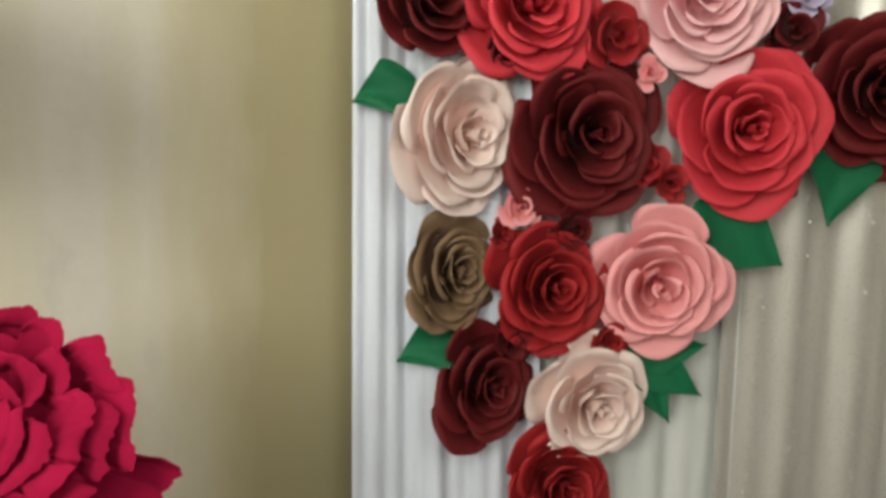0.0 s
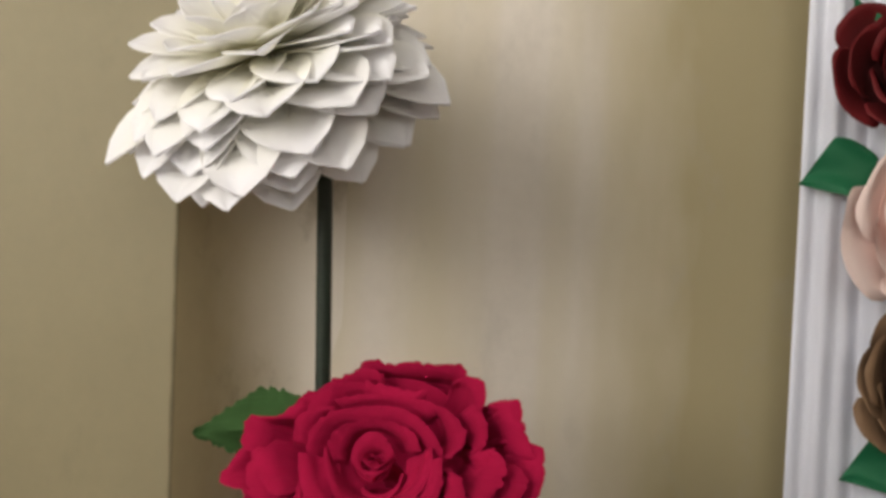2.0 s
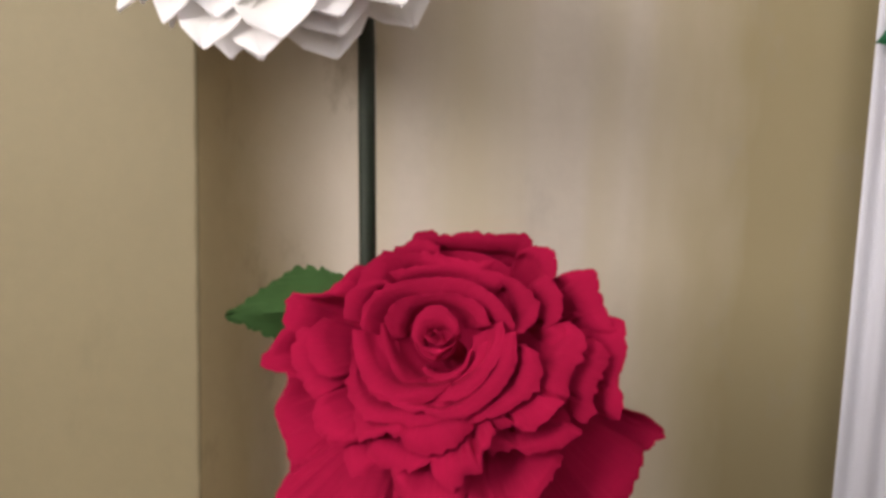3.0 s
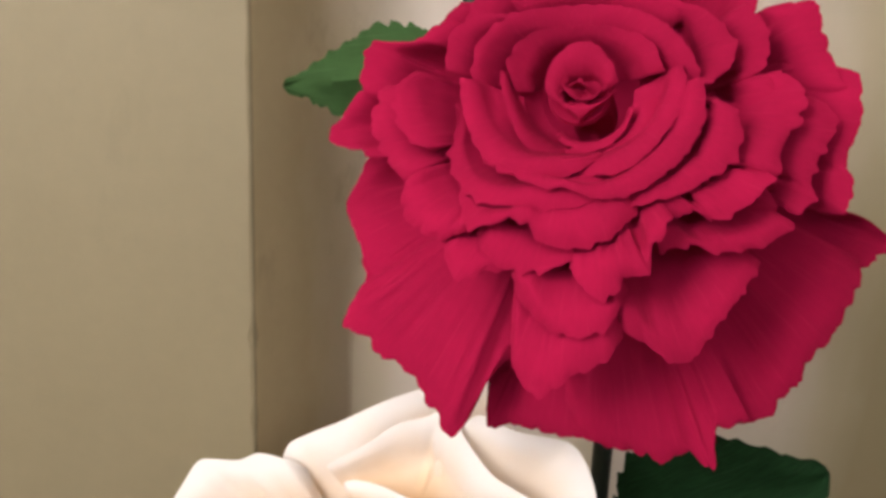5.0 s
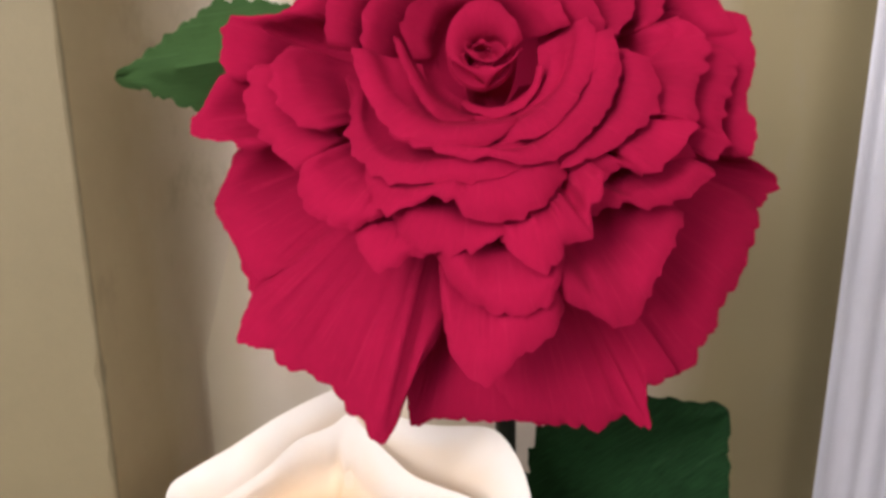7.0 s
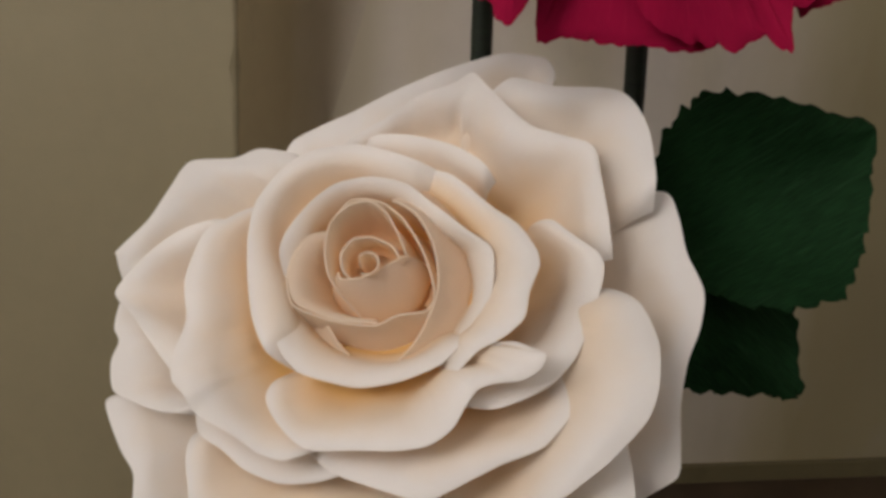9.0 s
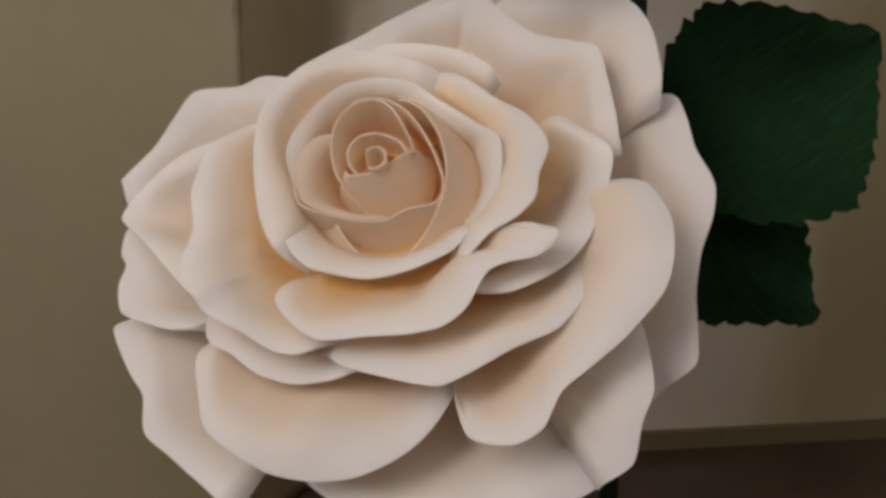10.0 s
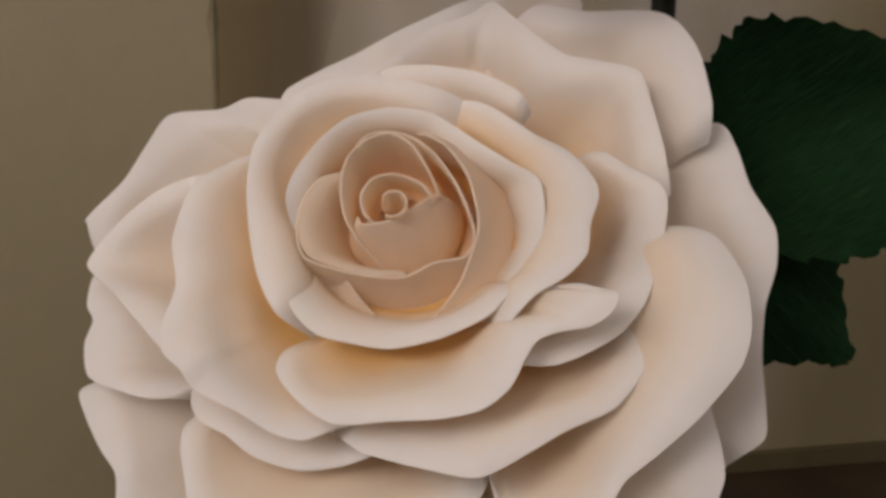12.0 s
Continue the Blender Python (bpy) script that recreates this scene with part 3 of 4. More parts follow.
cp(((311, 0.1, 0.06), (320, 0.103, 0.07), (332, 0.105, 0.074), (341, 0.115, 0.076), (349, 0.122, 0.078), (358, 0.12, 0.077), (367, 0.124, 0.076), (373, 0.122, 0.074), (384, 0.112, 0.07), (397, 0.099, 0.064), (422, 0.095, 0.056), (439, 0.095, 0.05)), base=(0.06, 0.01), arrive=94)
cp(((53, 0.118, 0.045), (62, 0.121, 0.044), (74, 0.122, 0.042), (91, 0.123, 0.04), (103, 0.125, 0.038), (111, 0.124, 0.035)), base=(0.065, -0.01), arrive=62, roll=0.016, curl=35)
cp(((314, 0.112, 0.05), (316, 0.124, 0.056), (322, 0.137, 0.058), (330, 0.147, 0.056), (337, 0.155, 0.054), (346, 0.16, 0.05), (358, 0.162, 0.042), (370, 0.167, 0.037), (375, 0.165, 0.036), (382, 0.149, 0.034), (389, 0.138, 0.032), (393, 0.128, 0.03)), base=(0.065, -0.01), arrive=86)
cp(((234, 0.099, 0.03), (233, 0.112, 0.036), (239, 0.123, 0.045), (250, 0.129, 0.06), (264, 0.136, 0.07), (280, 0.132, 0.073), (291, 0.135, 0.075), (301, 0.138, 0.076), (309, 0.135, 0.077), (317, 0.126, 0.078), (322, 0.124, 0.079), (327, 0.13, 0.079), (332, 0.142, 0.08), (337, 0.148, 0.082), (341, 0.147, 0.084), (341, 0.135, 0.08), (340, 0.119, 0.074), (331, 0.111, 0.07)), base=(0.06, 0.01), arrive=94)
cp(((258, 0.138, 0.036), (263, 0.14, 0.042), (271, 0.147, 0.046), (288, 0.16, 0.05), (296, 0.168, 0.052), (308, 0.166, 0.052), (314, 0.167, 0.05), (324, 0.176, 0.048), (333, 0.176, 0.046), (340, 0.172, 0.042), (349, 0.157, 0.038)), base=(0.06, -0.02), arrive=88)
cp(((153, 0.13, 0.03), (165, 0.141, 0.04), (174, 0.152, 0.048), (189, 0.155, 0.053), (202, 0.152, 0.055), (211, 0.163, 0.06), (219, 0.167, 0.068), (226, 0.161, 0.075), (231, 0.162, 0.07), (241, 0.154, 0.064), (250, 0.153, 0.06), (257, 0.149, 0.058), (263, 0.137, 0.055), (268, 0.126, 0.045)), base=(0.06, -0.02), arrive=90)
cp(((217, 0.171, 0.006), (224, 0.179, 0.02), (230, 0.18, 0.028), (237, 0.173, 0.03), (245, 0.172, 0.03), (255, 0.166, 0.03), (264, 0.155, 0.03), (271, 0.145, 0.03), (276, 0.135, 0.025)), base=(0.06, -0.02), arrive=92)
cp(((164, 0.166, 0.012), (172, 0.198, 0.012), (181, 0.228, 0.008), (188, 0.247, 0.004), (195, 0.217, 0.016), (207, 0.188, 0.028), (218, 0.173, 0.034)), base=(0.06, -0.02), arrive=90)
cp(((134, 0.166, -0.02), (136, 0.177, -0.018), (143, 0.203, -0.016), (149, 0.213, -0.014), (155, 0.242, -0.01), (158, 0.246, -0.008), (164, 0.243, -0.006), (171, 0.244, -0.004), (179, 0.261, -0.003), (180, 0.26, -0.004), (186, 0.251, -0.01)), base=(0.055, -0.05), arrive=88)
cp(((186, 0.251, -0.02), (189, 0.254, -0.016), (194, 0.253, -0.012), (197, 0.247, -0.01), (201, 0.253, -0.008), (207, 0.251, -0.006), (211, 0.234, -0.004), (216, 0.212, -0.002), (220, 0.187, 0.0)), base=(0.055, -0.05), arrive=92)
cp(((205, 0.258, -0.034), (206, 0.269, -0.03), (208, 0.272, -0.028), (217, 0.266, -0.028), (222, 0.263, -0.028), (228, 0.276, -0.028), (235, 0.269, -0.026), (243, 0.266, -0.025), (250, 0.269, -0.025)), base=(0.055, -0.07), arrive=92)
cp(((226, 0.193, 0.02), (235, 0.209, 0.022), (242, 0.225, 0.024), (250, 0.227, 0.024), (258, 0.228, 0.022), (266, 0.224, 0.02), (274, 0.216, 0.018), (282, 0.202, 0.016), (289, 0.186, 0.014), (295, 0.166, 0.01), (296, 0.148, 0.005)), base=(0.055, -0.05), arrive=94)
cp(((297, 0.145, 0.01), (296, 0.179, 0.02), (297, 0.202, 0.028), (304, 0.218, 0.034), (310, 0.219, 0.04), (316, 0.208, 0.045), (323, 0.21, 0.05), (331, 0.215, 0.054), (340, 0.221, 0.06), (346, 0.219, 0.062), (354, 0.21, 0.055), (362, 0.193, 0.045), (368, 0.168, 0.03)), base=(0.055, -0.05), arrive=90)
cp(((312, 0.263, 0.0), (318, 0.266, 0.005), (323, 0.252, 0.01), (328, 0.244, 0.015), (332, 0.23, 0.015), (337, 0.211, 0.012), (338, 0.196, 0.01)), base=(0.055, -0.05), arrive=92)
cp(((328, 0.24, -0.03), (332, 0.244, -0.03), (337, 0.254, -0.02), (341, 0.247, -0.015), (348, 0.235, -0.01), (356, 0.232, -0.01), (363, 0.238, -0.01), (370, 0.241, -0.015), (378, 0.233, -0.02), (386, 0.236, -0.022), (392, 0.235, -0.025), (397, 0.198, -0.03), (397, 0.186, -0.03)), base=(0.055, -0.06), arrive=88)
cp(((28, 0.217, 0.0), (33, 0.228, 0.004), (42, 0.244, 0.005), (49, 0.252, 0.004), (54, 0.25, 0.0), (64, 0.224, -0.002), (74, 0.217, -0.005), (78, 0.199, -0.008), (83, 0.185, -0.01)), base=(0.055, -0.06), arrive=82)
cp(((17, 0.175, 0.02), (26, 0.179, 0.02), (37, 0.188, 0.018), (45, 0.198, 0.016), (53, 0.187, 0.012), (61, 0.18, 0.008), (70, 0.186, 0.005), (78, 0.199, 0.002), (83, 0.209, 0.0), (87, 0.196, 0.0), (96, 0.183, 0.0), (104, 0.165, 0.0), (112, 0.156, 0.0), (123, 0.153, 0.0)), base=(0.055, -0.05), arrive=74)
cp(((67, 0.218, -0.03), (68, 0.246, -0.03), (72, 0.259, -0.03), (80, 0.252, -0.03), (88, 0.235, -0.03), (102, 0.212, -0.03), (117, 0.196, -0.03), (126, 0.195, -0.03), (135, 0.198, -0.03), (141, 0.191, -0.03)), base=(0.055, -0.06), arrive=80)
cp(((259, 0.223, -0.015), (269, 0.236, -0.02), (279, 0.245, -0.025), (290, 0.252, -0.028), (301, 0.257, -0.028), (311, 0.26, -0.025), (319, 0.259, -0.02)), base=(0.055, -0.06), arrive=92)
# the tightest turn of the heart
petal(cream, HEART, 20, 165, 0.0075, 0.0, 0.0, 0.078, hb=0.02, rb=0.004, opening=3, curl=0.001, roll=30, drop=0.0, thick=0.0012, cols=29, wide=1.0, narrow=0.95)
cup(cream, HEART, 0.09, -0.025, 0.0)
# peach floor added to bounce light into the heart's dark gaps
cup(cream, HEART, 0.060, 0.010, 0.014, "heart_bounce")

# ---------------------------------------------------------------- red crepe rose
red = new("giant_rose")
red.matrix_world = facing(0.358, -0.194, 0.928, 16, -10)
tagged(red, "giant crimson crepe paper rose with ruffled jagged petals", "flower", "giant flowers")


def rp(lip, base=(0.05, -0.02), roll=0, curl=84, **k):
    reach, rise = sum(r for a, r, h in lip) / len(lip), sum(h for a, r, h in lip) / len(lip)
    if 0.05 < reach < 0.21:
        base = (0.56 * reach, rise - (0.030 if reach < 0.1 else 0.048))
    big = min(1.0, max(r for a, r, h in lip) / 0.12)
    far = max(0.0, min(1.0, (max(r for a, r, h in lip) - 0.14) / 0.10))
    return lip_petal(red, RED, lip, base, roll=roll or 0.010 + 0.024 * big * big, curl=curl - 50 * far, wave=0.0012 * big, crumple=(0.0045 - 0.0032 * far) * big, ruffle=0.0007 * big, teeth=0.0032 * big, thick=0.0010, cols=121, **k)


rp(((21, 0.03, 0.088), (51, 0.032, 0.088), (82, 0.037, 0.088), (109, 0.034, 0.088), (141, 0.028, 0.088), (179, 0.023, 0.088), (211, 0.016, 0.088), (294, 0.011, 0.088), (343, 0.02, 0.088), (369, 0.028, 0.088)), base=(0.009, 0.0), arrive=92, lean=(0.005, -0.022), roll=0.021, curl=100)
rp(((246, 0.034, 0.07), (261, 0.038, 0.075), (284, 0.044, 0.08), (308, 0.046, 0.085), (327, 0.044, 0.088), (349, 0.041, 0.09)), base=(0.03, 0.02), arrive=60)
rp(((168, 0.061, 0.085), (181, 0.056, 0.09), (212, 0.052, 0.095), (236, 0.055, 0.097), (255, 0.05, 0.09), (267, 0.045, 0.08)), base=(0.03, 0.02), arrive=85)
rp(((18, 0.062, 0.09), (42, 0.06, 0.088), (71, 0.051, 0.085), (106, 0.05, 0.085), (137, 0.056, 0.09), (161, 0.057, 0.09), (183, 0.046, 0.085)), base=(0.03, 0.02), arrive=74, curl=40)
rp(((178, 0.086, 0.096), (197, 0.082, 0.1), (216, 0.081, 0.108), (232, 0.079, 0.114), (249, 0.073, 0.116), (268, 0.066, 0.114), (285, 0.059, 0.108), (299, 0.053, 0.098)), base=(0.035, 0.02), arrive=88)
rp(((268, 0.059, 0.098), (284, 0.064, 0.108), (300, 0.069, 0.111), (314, 0.071, 0.108), (333, 0.072, 0.102), (352, 0.076, 0.096), (365, 0.076, 0.094), (379, 0.074, 0.092)), base=(0.035, 0.02), arrive=85)
rp(((7, 0.084, 0.085), (22, 0.083, 0.085), (43, 0.078, 0.082), (68, 0.07, 0.08), (106, 0.066, 0.08), (137, 0.078, 0.085), (160, 0.085, 0.085), (181, 0.08, 0.085)), base=(0.035, 0.01), arrive=78, curl=40)
rp(((222, 0.082, 0.104), (232, 0.08, 0.115), (247, 0.075, 0.119), (263, 0.076, 0.121), (274, 0.074, 0.121), (288, 0.083, 0.121), (301, 0.088, 0.119), (317, 0.089, 0.115), (334, 0.09, 0.109), (352, 0.092, 0.101), (370, 0.088, 0.095)), base=(0.04, 0.01), arrive=92)
rp(((297, 0.09, 0.105), (304, 0.095, 0.115), (313, 0.1, 0.117), (322, 0.106, 0.115), (332, 0.112, 0.111), (339, 0.119, 0.105), (348, 0.118, 0.1), (357, 0.109, 0.095), (362, 0.093, 0.091)), base=(0.04, 0.01), arrive=95)
rp(((188, 0.093, 0.077), (202, 0.093, 0.082), (210, 0.103, 0.086), (218, 0.107, 0.089), (228, 0.107, 0.097), (238, 0.104, 0.107), (251, 0.093, 0.114), (269, 0.087, 0.117), (285, 0.084, 0.116), (298, 0.084, 0.107)), base=(0.04, 0.01), arrive=92)
rp(((311, 0.102, 0.1), (313, 0.113, 0.108), (320, 0.121, 0.106), (322, 0.136, 0.108), (331, 0.144, 0.105), (340, 0.148, 0.102), (341, 0.135, 0.1), (339, 0.119, 0.095)), base=(0.05, 0.0), arrive=95)
rp(((224, 0.109, 0.088), (234, 0.121, 0.098), (240, 0.125, 0.11), (246, 0.114, 0.114), (252, 0.104, 0.115), (259, 0.102, 0.116), (267, 0.112, 0.118), (279, 0.114, 0.12), (291, 0.11, 0.12), (304, 0.098, 0.113)), base=(0.05, 0.0), arrive=101)
rp(((276, 0.125, 0.11), (279, 0.135, 0.12), (282, 0.144, 0.122), (286, 0.151, 0.124), (290, 0.144, 0.125), (294, 0.138, 0.126), (299, 0.142, 0.127), (302, 0.128, 0.124), (307, 0.123, 0.123), (313, 0.116, 0.122)), base=(0.05, 0.0), arrive=95)
rp(((304, 0.122, 0.1), (304, 0.13, 0.105), (313, 0.137, 0.1), (316, 0.15, 0.098), (320, 0.157, 0.095), (326, 0.168, 0.09), (334, 0.176, 0.085)), base=(0.05, 0.0), arrive=107)
rp(((242, 0.123, 0.097), (247, 0.132, 0.102), (254, 0.137, 0.107), (260, 0.136, 0.108), (266, 0.134, 0.109), (273, 0.127, 0.11), (280, 0.119, 0.107)), base=(0.05, 0.0), arrive=103)
rp(((211, 0.141, 0.081), (216, 0.153, 0.084), (222, 0.158, 0.087), (228, 0.153, 0.09), (234, 0.146, 0.092), (238, 0.131, 0.096), (241, 0.121, 0.096)), base=(0.05, 0.0), arrive=117)
rp(((233, 0.146, 0.082), (240, 0.157, 0.092), (245, 0.162, 0.098), (248, 0.155, 0.099), (251, 0.145, 0.1), (257, 0.137, 0.102), (258, 0.13, 0.097)), base=(0.05, 0.0), arrive=101)
rp(((258, 0.137, 0.102), (263, 0.155, 0.106), (269, 0.166, 0.11), (274, 0.173, 0.114), (281, 0.174, 0.116), (286, 0.168, 0.114), (292, 0.146, 0.106)), base=(0.05, 0.0), arrive=112)
rp(((288, 0.162, 0.102), (289, 0.175, 0.104), (293, 0.187, 0.1), (296, 0.202, 0.096), (300, 0.205, 0.092), (307, 0.192, 0.087), (316, 0.182, 0.077), (323, 0.176, 0.067)), base=(0.05, 0.0), arrive=116)
rp(((259, 0.145, 0.088), (262, 0.177, 0.093), (265, 0.203, 0.1), (270, 0.219, 0.106), (273, 0.214, 0.107), (277, 0.202, 0.108), (284, 0.192, 0.11), (288, 0.177, 0.103)), base=(0.05, -0.01), arrive=110)
rp(((179, 0.167, 0.04), (190, 0.172, 0.05), (200, 0.162, 0.06), (210, 0.15, 0.066), (212, 0.138, 0.06)), base=(0.05, 0.0), arrive=112)
rp(((174, 0.137, 0.05), (181, 0.148, 0.058), (192, 0.145, 0.066), (201, 0.132, 0.072), (205, 0.119, 0.07)), base=(0.05, 0.0), arrive=108)
rp(((338, 0.149, 0.085), (342, 0.15, 0.09), (350, 0.144, 0.085), (358, 0.153, 0.076), (366, 0.155, 0.068), (373, 0.141, 0.06)), base=(0.05, 0.0), arrive=100)
rp(((337, 0.162, 0.07), (336, 0.172, 0.072), (341, 0.18, 0.068), (344, 0.172, 0.066), (350, 0.172, 0.062), (360, 0.179, 0.055), (366, 0.162, 0.05)), base=(0.05, 0.0), arrive=100)
rp(((60, 0.106, 0.055), (73, 0.091, 0.055), (102, 0.097, 0.05), (127, 0.111, 0.05), (144, 0.121, 0.05), (157, 0.109, 0.05)), base=(0.05, 0.0), arrive=85, curl=45)
rp(((44, 0.103, 0.066), (56, 0.093, 0.066), (81, 0.081, 0.066), (110, 0.084, 0.066), (132, 0.094, 0.066)), base=(0.05, 0.0), arrive=82, curl=45)
rp(((14, 0.079, 0.075), (9, 0.09, 0.078), (15, 0.105, 0.075), (24, 0.114, 0.07), (40, 0.108, 0.066), (59, 0.094, 0.06)), base=(0.05, 0.0), arrive=85)
rp(((11, 0.113, 0.06), (15, 0.13, 0.06), (26, 0.14, 0.055), (37, 0.133, 0.05)), base=(0.05, 0.0), arrive=92)
rp(((330, 0.148, 0.07), (335, 0.161, 0.075), (339, 0.146, 0.075), (350, 0.146, 0.07), (363, 0.146, 0.066), (373, 0.128, 0.06)), base=(0.05, 0.0), arrive=98)
rp(((136, 0.087, 0.062), (146, 0.104, 0.064), (158, 0.117, 0.062), (174, 0.109, 0.06)), base=(0.05, 0.0), arrive=88)
rp(((197, 0.18, 0.0), (196, 0.198, -0.005), (200, 0.213, -0.015), (205, 0.236, -0.027), (214, 0.234, -0.02), (222, 0.234, -0.01), (225, 0.202, 0.0)), base=(0.11, 0.0), arrive=108, narrow=1.0)
rp(((228, 0.196, 0.02), (224, 0.23, 0.024), (227, 0.262, 0.03), (229, 0.269, 0.03), (233, 0.258, 0.032), (237, 0.263, 0.034), (240, 0.256, 0.036), (246, 0.258, 0.038), (249, 0.268, 0.04), (252, 0.27, 0.042), (254, 0.281, 0.044), (256, 0.279, 0.044), (257, 0.264, 0.044), (258, 0.227, 0.04), (261, 0.201, 0.035), (262, 0.176, 0.03)), base=(0.11, 0.03), arrive=108, narrow=1.0)
rp(((256, 0.232, 0.0), (259, 0.274, -0.005), (263, 0.266, -0.008), (271, 0.267, -0.01), (276, 0.267, -0.01), (281, 0.274, -0.01), (286, 0.276, -0.008), (290, 0.262, 0.0)), base=(0.09, 0.055), arrive=116)
rp(((273, 0.234, 0.02), (277, 0.258, 0.012), (282, 0.271, 0.006), (286, 0.277, 0.004), (289, 0.286, 0.003), (293, 0.28, 0.003), (296, 0.299, 0.003), (298, 0.272, 0.004), (301, 0.271, 0.005), (304, 0.272, 0.005)), base=(0.09, 0.055), arrive=116)
rp(((300, 0.274, -0.01), (305, 0.276, -0.01), (307, 0.279, -0.012), (311, 0.269, -0.014), (313, 0.27, -0.016), (318, 0.257, -0.018), (323, 0.257, -0.02), (333, 0.246, -0.02), (337, 0.237, -0.02)), base=(0.09, 0.055), arrive=116)
rp(((328, 0.238, -0.02), (336, 0.243, -0.03), (342, 0.255, -0.04), (344, 0.242, -0.035), (345, 0.224, -0.03), (344, 0.203, -0.02)), base=(0.05, -0.03), arrive=92)
rp(((340, 0.192, 0.04), (342, 0.203, 0.046), (348, 0.2, 0.048), (352, 0.191, 0.046), (361, 0.196, 0.042), (366, 0.195, 0.04), (371, 0.195, 0.036), (374, 0.179, 0.034), (379, 0.168, 0.03)), base=(0.05, -0.01), arrive=94)
rp(((179, 0.179, 0.025), (181, 0.196, 0.022), (186, 0.209, 0.02), (190, 0.224, 0.019), (193, 0.217, 0.019), (195, 0.197, 0.019), (199, 0.181, 0.02)), base=(0.05, -0.02), arrive=92)
rp(((151, 0.136, 0.02), (158, 0.146, 0.026), (163, 0.152, 0.028), (166, 0.171, 0.029), (168, 0.192, 0.029), (176, 0.194, 0.028), (180, 0.19, 0.028), (182, 0.181, 0.026)), base=(0.05, -0.02), arrive=88)
rp(((101, 0.112, 0.012), (113, 0.123, 0.014), (124, 0.123, 0.016), (132, 0.13, 0.018), (141, 0.132, 0.02), (147, 0.144, 0.02), (157, 0.147, 0.02)), base=(0.05, -0.02), arrive=78)
rp(((53, 0.142, 0.0), (59, 0.151, 0.0), (72, 0.135, 0.0), (85, 0.132, 0.0), (98, 0.127, 0.0), (106, 0.135, 0.0), (114, 0.135, 0.0), (124, 0.12, 0.0)), base=(0.05, -0.03), arrive=75)
rp(((31, 0.13, 0.03), (37, 0.147, 0.025), (45, 0.156, 0.02), (53, 0.142, 0.015), (57, 0.126, 0.01)), base=(0.05, -0.02), arrive=85)
rp(((7, 0.186, 0.04), (15, 0.179, 0.036), (24, 0.178, 0.033), (30, 0.181, 0.03), (34, 0.157, 0.025), (35, 0.141, 0.02)), base=(0.05, -0.02), arrive=90)
rp(((210, 0.233, -0.03), (223, 0.25, -0.03), (236, 0.25, -0.03), (245, 0.226, -0.03)), base=(0.05, -0.045), arrive=92)
rp(((358, 0.017, 0.086), (383, 0.023, 0.086), (414, 0.025, 0.086), (450, 0.024, 0.086), (482, 0.021, 0.086), (514, 0.015, 0.086)), base=(0.010, 0.05), arrive=30, lean=(0.004, -0.004))
rp(((120, 0.016, 0.087), (160, 0.012, 0.087), (232, 0.005, 0.087), (335, 0.011, 0.087), (373, 0.019, 0.087)), base=(0.008, 0.05), arrive=25, lean=(0.004, -0.002))
for a, sp, r, h in ((60, 120, 0.006, 0.084), (215, 100, 0.011, 0.087)):
    petal(red, RED, a, sp, r, 0.0, 0.0, h, hb=0.03, rb=r * 0.6, opening=8, curl=0.002, roll=50, drop=0.0, wave=0.0015, thick=0.001, cols=41, wide=1.0, narrow=0.95)
cup(red, RED, 0.11, -0.035, -0.02)
cup(red, RED, 0.022, 0.070, 0.076, "bud")


# ---------------------------------------------------------------- white dahlia
def spoon(parent, mat, az, elev, base, length, width, bend, fold, seed, lift=0.0):
    """A pointed, creased petal that leaves the axis at the azimuth az and the elevation elev, bending by bend degrees."""
    rnd = random.Random(seed)
    rows, cols = 13, 9
    verts, uvs, faces = [], [], []
    p = Vector((base, lift))
    e = radians(elev)
    step = length / (rows - 1)
    centre = []
    for i in range(rows):
        centre.append((p.copy(), e))
        e += radians(bend) / (rows - 1)
        p = p + Vector((cos(e), sin(e))) * step
    skew = rnd.uniform(-0.12, 0.12)
    for i, (c, e) in enumerate(centre):
        s = i / (rows - 1)
        w = width * max(0.03, 0.36 + 0.62 * sin(pi / 2 * s / 0.62) if s < 0.62 else 0.98 * max(0.0, 1 - ((s - 0.62) / 0.382) ** 2.3) ** 0.68)
        for j in range(cols):
            q = 2 * j / (cols - 1) - 1
            lat = q * w * 0.5 * cos(radians(fold) * 0.5)
            up = abs(q) ** 1.15 * w * 0.5 * sin(radians(fold)) * (1 - 0.35 * s)
            r = c.x - sin(e) * up
            z = c.y + cos(e) * up
            a = radians(az) + skew * s
            x, y = r * cos(a) - lat * sin(a), r * sin(a) + lat * cos(a)
            verts.append((x, y, z + 0.002 * sin(5 * q + seed)))
            uvs.append((j / (cols - 1), s))
    for i in range(rows - 1):
        for j in range(cols - 1):
            faces.append((i * cols + j, i * cols + j + 1, (i + 1) * cols + j + 1, (i + 1) * cols + j))
    return thicken(mesh_object("petal", verts, faces, mat, uvs, parent=parent), 0.0012)


dahlia = new("giant_dahlia")
dahlia.matrix_world = facing(0.170, -0.134, 1.438, 54, -24)
tagged(dahlia, "giant white card dahlia with layered pointed petals", "flower", "giant flowers")
ds = 0
